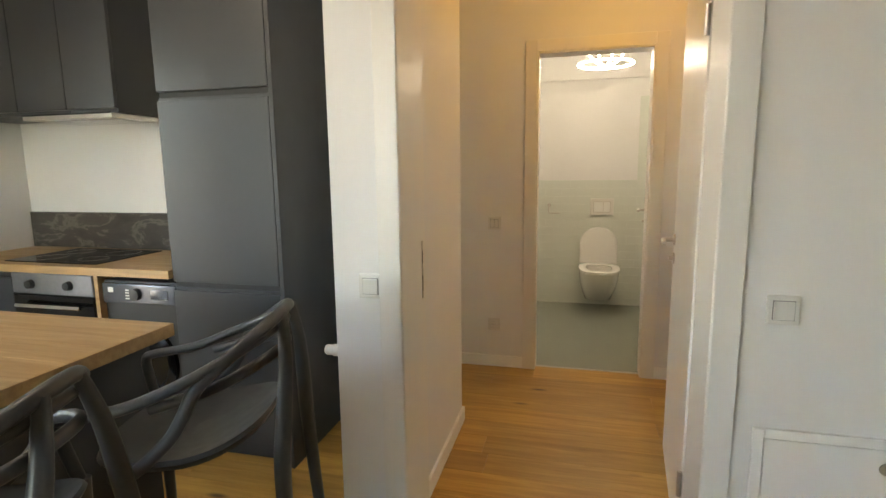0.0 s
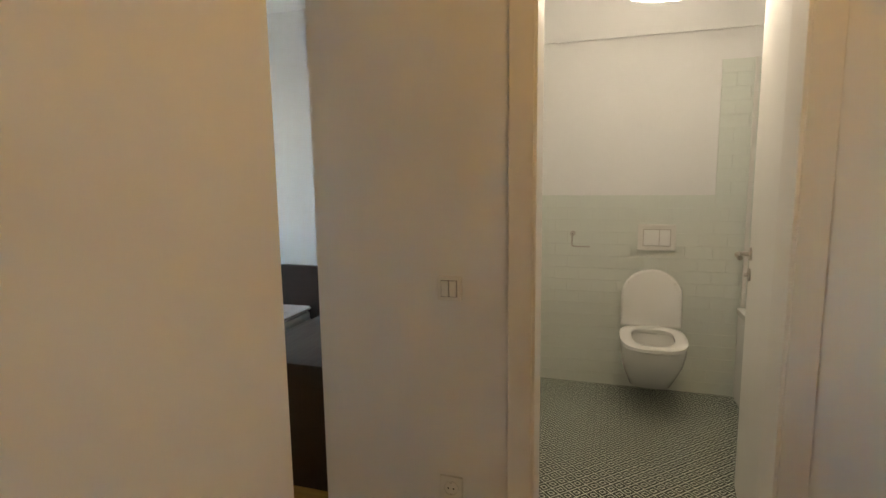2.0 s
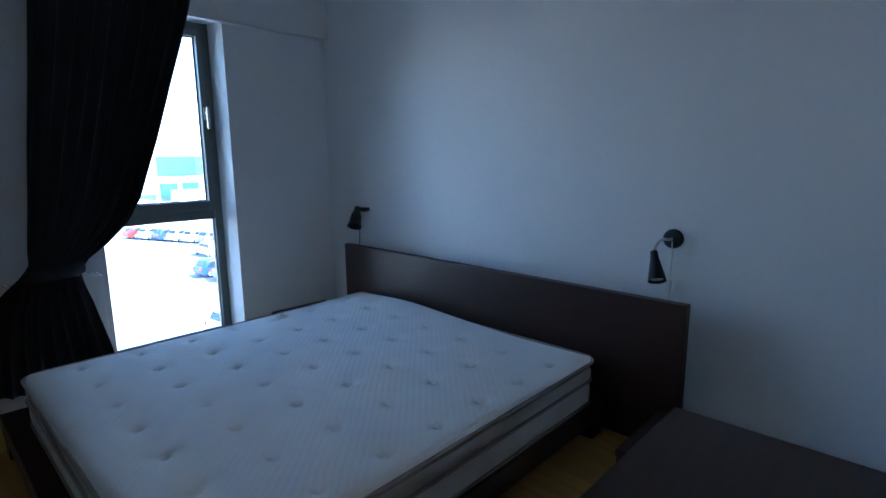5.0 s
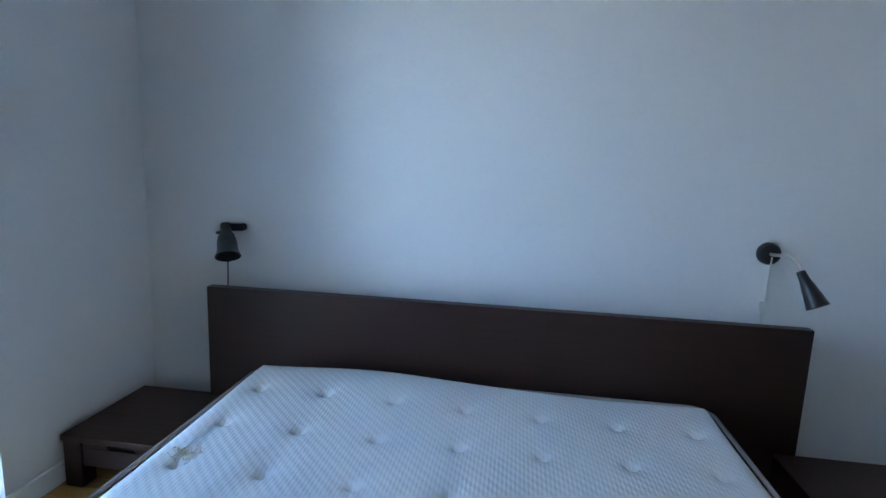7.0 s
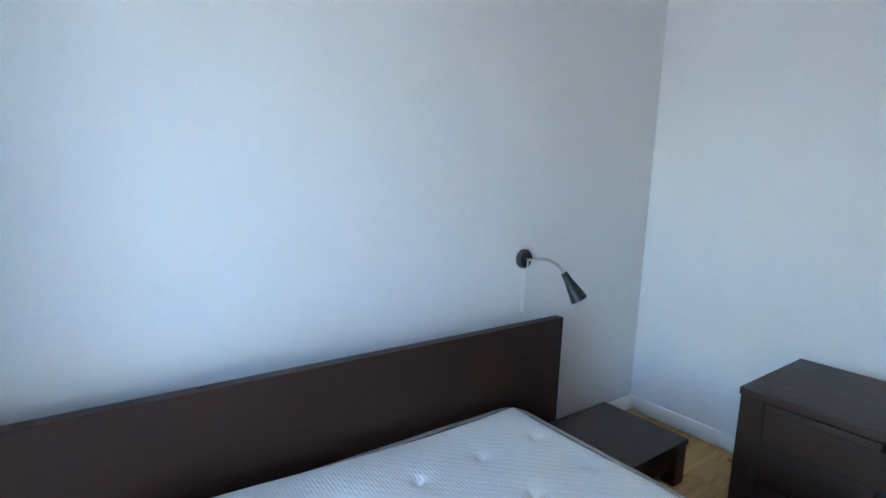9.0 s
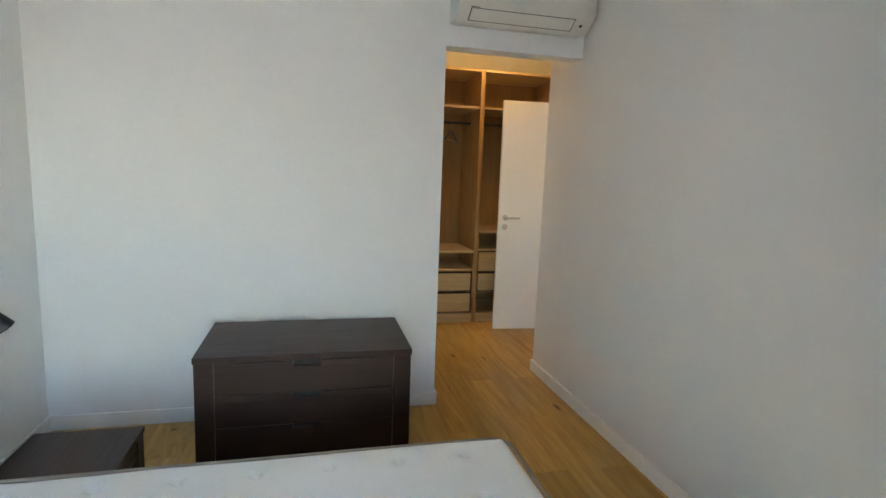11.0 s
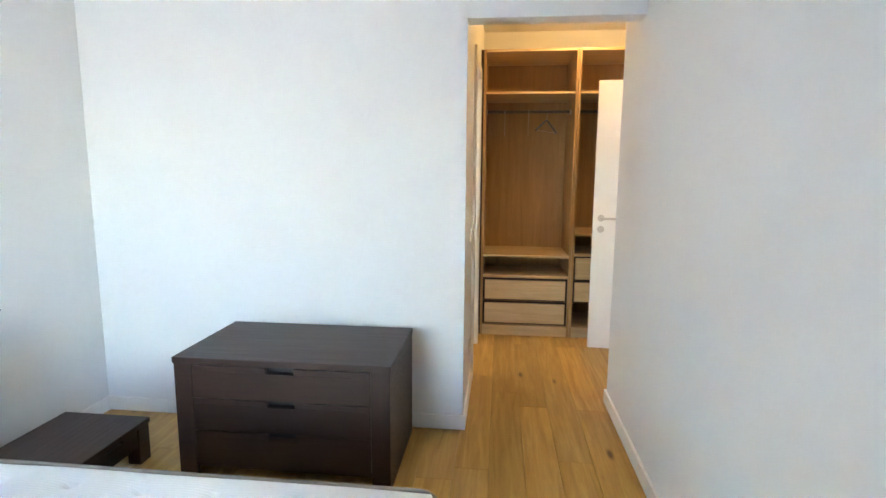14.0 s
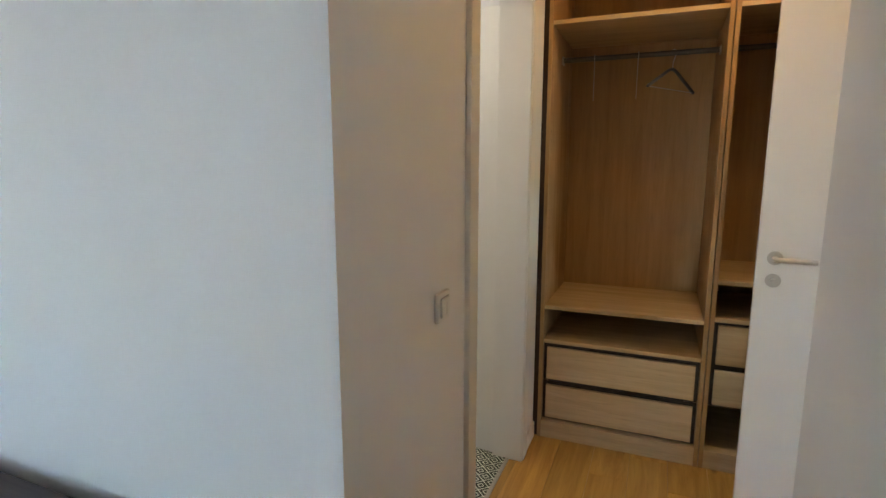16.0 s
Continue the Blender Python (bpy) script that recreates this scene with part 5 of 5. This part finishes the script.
def car(at, turn, colour, word, kind):
    if word not in PAINTS:
        PAINTS[word] = painted("car_paint_" + word, colour, 0.25, 0.03, 2, 0)
    c = thing("car", at, f"{word} {kind} parked on the asphalt", "car", "parked cars", turn)
    prof = [(-2.05, 0.35), (-2.08, 0.60), (-2.02, 0.86), (-1.85, 0.95), (-1.55, 1.38), (-1.25, 1.45), (0.10, 1.44), (0.40, 1.36), (0.98, 0.97), (1.75, 0.84), (2.02, 0.70), (2.08, 0.45), (2.02, 0.28), (-1.95, 0.26)]
    loops = []
    for y, k in ((-0.86, 0.0), (-0.84, 0.55), (-0.66, 1.0), (0.66, 1.0), (0.84, 0.55), (0.86, 0.0)):
        loops.append([(x * (0.985 + 0.015 * k), y if z < 0.95 else y * 0.93, z if z < 0.9 else 0.9 + (z - 0.9) * (0.90 + 0.10 * k)) for x, z in prof])
    part("body", loft(bmesh.new(), loops), PAINTS[word], c, "", 35)
    for s in (-1, 1):
        b = bmesh.new()
        pts = [(-1.45, 0.97), (-1.28, 1.33), (0.20, 1.33), (0.80, 0.97)]
        v = [b.verts.new((x, s * (0.868 if z < 1.1 else 0.815), z)) for x, z in pts] + [b.verts.new((x, s * (0.80 if z < 1.1 else 0.75), z)) for x, z in pts]
        for q in ((0, 1, 2, 3), (7, 6, 5, 4), (0, 4, 5, 1), (1, 5, 6, 2), (2, 6, 7, 3), (3, 7, 4, 0)):
            b.faces.new([v[i] for i in q])
        part("side_window", b, CAR_GLASS, c)
        for x in (-1.28, 1.28):
            w = part("wheel", lathe(bmesh.new(), [(0, 0), (0.24, 0), (0.31, 0.02), (0.31, 0.20), (0.24, 0.22), (0, 0.22)], 20, along((x, s * 0.68, 0.31), (x, s * 2, 0.31))), TYRE, c, "", 40)
            part("rim", lathe(bmesh.new(), [(0, 0), (0.19, 0), (0.20, 0.012), (0.05, 0.02), (0, 0.02)], 16, along((x, s * 0.897, 0.31), (x, s * 2, 0.31))), LAMP_GLASS, w, "", 40)
        part("headlight", boxed(1.90, 2.06, s * 0.50, s * 0.80, 0.60, 0.74, 0.03), LAMP_GLASS, c)
        part("tail_light", boxed(-2.085, -1.98, s * 0.58, s * 0.82, 0.68, 0.90, 0.02), REAR_RED, c)
    for x0, z0, x1, z1, name in ((0.42, 1.37, 0.96, 1.005, "windscreen"), (-1.80, 1.0, -1.56, 1.36, "rear_window")):
        b = bmesh.new()
        d = Vector((z0 - z1, 0, x1 - x0)).normalized() * 0.012
        d = d if d.z > 0 else -d
        v = [b.verts.new((x, y, z)) for x, z, yy in ((x0, z0, 0.62), (x1, z1, 0.70)) for y in (-yy, yy)]
        v2 = [b.verts.new(p.co + d * 2) for p in v]
        for q in ((v[0], v[1], v[3], v[2]), (v2[0], v2[1], v2[3], v2[2]), (v[0], v[1], v2[1], v2[0]), (v[2], v[3], v2[3], v2[2]), (v[0], v[2], v2[2], v2[0]), (v[1], v[3], v2[3], v2[1])):
            b.faces.new(q)
        part(name, b, CAR_GLASS, c)


random.seed(3)
TONES = {"white": (0.70, 0.70, 0.69), "silver": (0.42, 0.43, 0.44), "dark blue": (0.02, 0.04, 0.14), "black": (0.012, 0.012, 0.014), "red": (0.28, 0.015, 0.015), "grey": (0.13, 0.14, 0.15)}
car((-29.1, 13.95, GZ), 95, TONES["white"], "white", "hatchback")
car((-44.8, 19.5, GZ), 92, TONES["dark blue"], "dark blue", "car")
car((-42.2, 19.9, GZ), 88, TONES["grey"], "grey", "car")
car((-54.0, 22.5, GZ), 184, TONES["white"], "white", "hatchback")
row = ["red", "silver", "dark blue", "silver", "white", "grey", "black", "silver"]
for k, word in enumerate(row):
    car((-72.5 + 2.2 * k, 22.0 + 0.9 * k, GZ), 100 + random.uniform(-3, 3), TONES[word], word, "car")
for k, word in enumerate(["white", "silver", "grey", "white", "black"]):
    car((-88.0 + 0.6 * k, 28.0 + 2.8 * k, GZ), random.uniform(-4, 4), TONES[word], word, "car")


def far_hall():
    c = thing("industrial_hall", (-120, 62, GZ), "long low hall clad in blue panels", "building", "", 0)
    m = painted("blue_metal_cladding", (0.05, 0.24, 0.42), 0.5, 0.06, 0.3, 0)
    for k in range(10):
        part("wall_panel", boxed(-0.2, 0.0, -14.0 + 3.4 * k, -14.0 + 3.36 + 3.4 * k, 0, 9.9, 0.03), m, c)
    part("core", boxed(-24, -0.22, -14, 20, 0, 9.8), m, c)
    part("roof_edge", boxed(-24.2, 0.15, -14.2, 20.2, 9.9, 10.5, 0.05), painted("pale_parapet", (0.5, 0.55, 0.58), 0.6, 0.05, 0.5, 0), c)
    for z in (5.2,):
        part("light_band", boxed(0.001, 0.05, -13.5, 19.5, z, z + 0.5), painted("pale_band", (0.45, 0.60, 0.68), 0.6, 0.05, 0.5, 0), c)


far_hall()


def canopy():
    c = thing("canopy", (-95, 36.0, GZ), "white flat-roofed canopy on posts", "canopy")
    m = painted("white_render", (0.62, 0.62, 0.60), 0.8, 0.05, 0.5)
    part("roof", boxed(-3, 3, -6, 5, 5.6, 6.4, 0.05), m, c)
    for y in (-5.5, -2.0, 1.5, 4.5):
        part("post", boxed(2.4, 2.8, y, y + 0.5, 0, 5.6), m, c)
    part("kiosk", boxed(-2.5, 2.2, -1.5, 4.0, 0, 4.2, 0.05), m, c)


canopy()


# ---------------------------------------------------------------- tiles and planks
def tile_wall():
    row, wide, step = 0.077, 0.154, 1.114
    base = structure("tiled_wall", boxed(-0.33, step, BATH_Y - 0.006, BATH_Y, 0, 16 * row), GROUT, "glazed pale green-white wall tiles laid in bond", "tiled wall")
    part("grout_bed", boxed(step, 1.87, BATH_Y - 0.006, BATH_Y, 0, 26 * row), GROUT, base)
    full = mesh_of("tile", boxed(0.0007, wide - 0.0007, -0.0068, 0, 0.0007, row - 0.0007, 0.0012), TILE)
    half = mesh_of("tile", boxed(0.0007, wide / 2 - 0.0007, -0.0068, 0, 0.0007, row - 0.0007, 0.0012), TILE)
    for j in range(26):
        shift = wide / 2 if j % 2 else 0
        for i in range(15):
            x = step - 10 * wide + wide * i + shift - wide / 2
            short = half if x + wide > 1.87 else full
            if x < -0.41 or x + wide / 2 > 1.87 or (j >= 16 and x + wide / 2 < step - 0.001):
                continue
            if j >= 16 and x < step - 0.001:
                x, short = step, half
            o = new("tile", short)
            o.location = (x, BATH_Y - 0.0055, j * row)
            o.parent = base


tile_wall()

floor = structure("floor", boxed(-4.1, 3.2, -5.4, 0.905, -0.05, -0.016), JOINT, "warm oak plank floor", "floor")
part("floor_bed", boxed(-4.1, -0.4, 0.905, 2.95, -0.05, -0.016), JOINT, floor)
structure("threshold", boxed(0.311, 0.985, 0.888, 0.912, -0.02, 0.004, 0.002), STEEL, "thin metal strip in the bathroom doorway", "threshold")
random.seed(11)
PW = 0.165
planks = [mesh_of("plank", boxed(0.0006, L - 0.0006, 0.0006, PW - 0.0006, -0.016, 0, 0.0012), OAK) for L in (1.15, 1.55, 1.95)]
lengths = (1.15, 1.55, 1.95)
y = -5.25
while y < 2.93:
    x0, x1 = (-4.05, -0.38) if y > 0.74 else ((-4.05, 1.9) if y > -1.0 else (-2.75, 3.1))
    if 0.74 < y < 0.90:
        x0, x1 = -4.05, 1.30
    x = x0 - random.uniform(0, 1.2)
    while x < x1:
        k = random.randrange(3)
        a, e = max(x, x0), min(x + lengths[k], x1)
        if e - a > 0.05:
            o = new("plank", planks[k])
            o.location = (a, y, 0)
            o.scale = ((e - a) / lengths[k], 1, 1)
            o.parent = floor
        x += lengths[k]
    y += PW
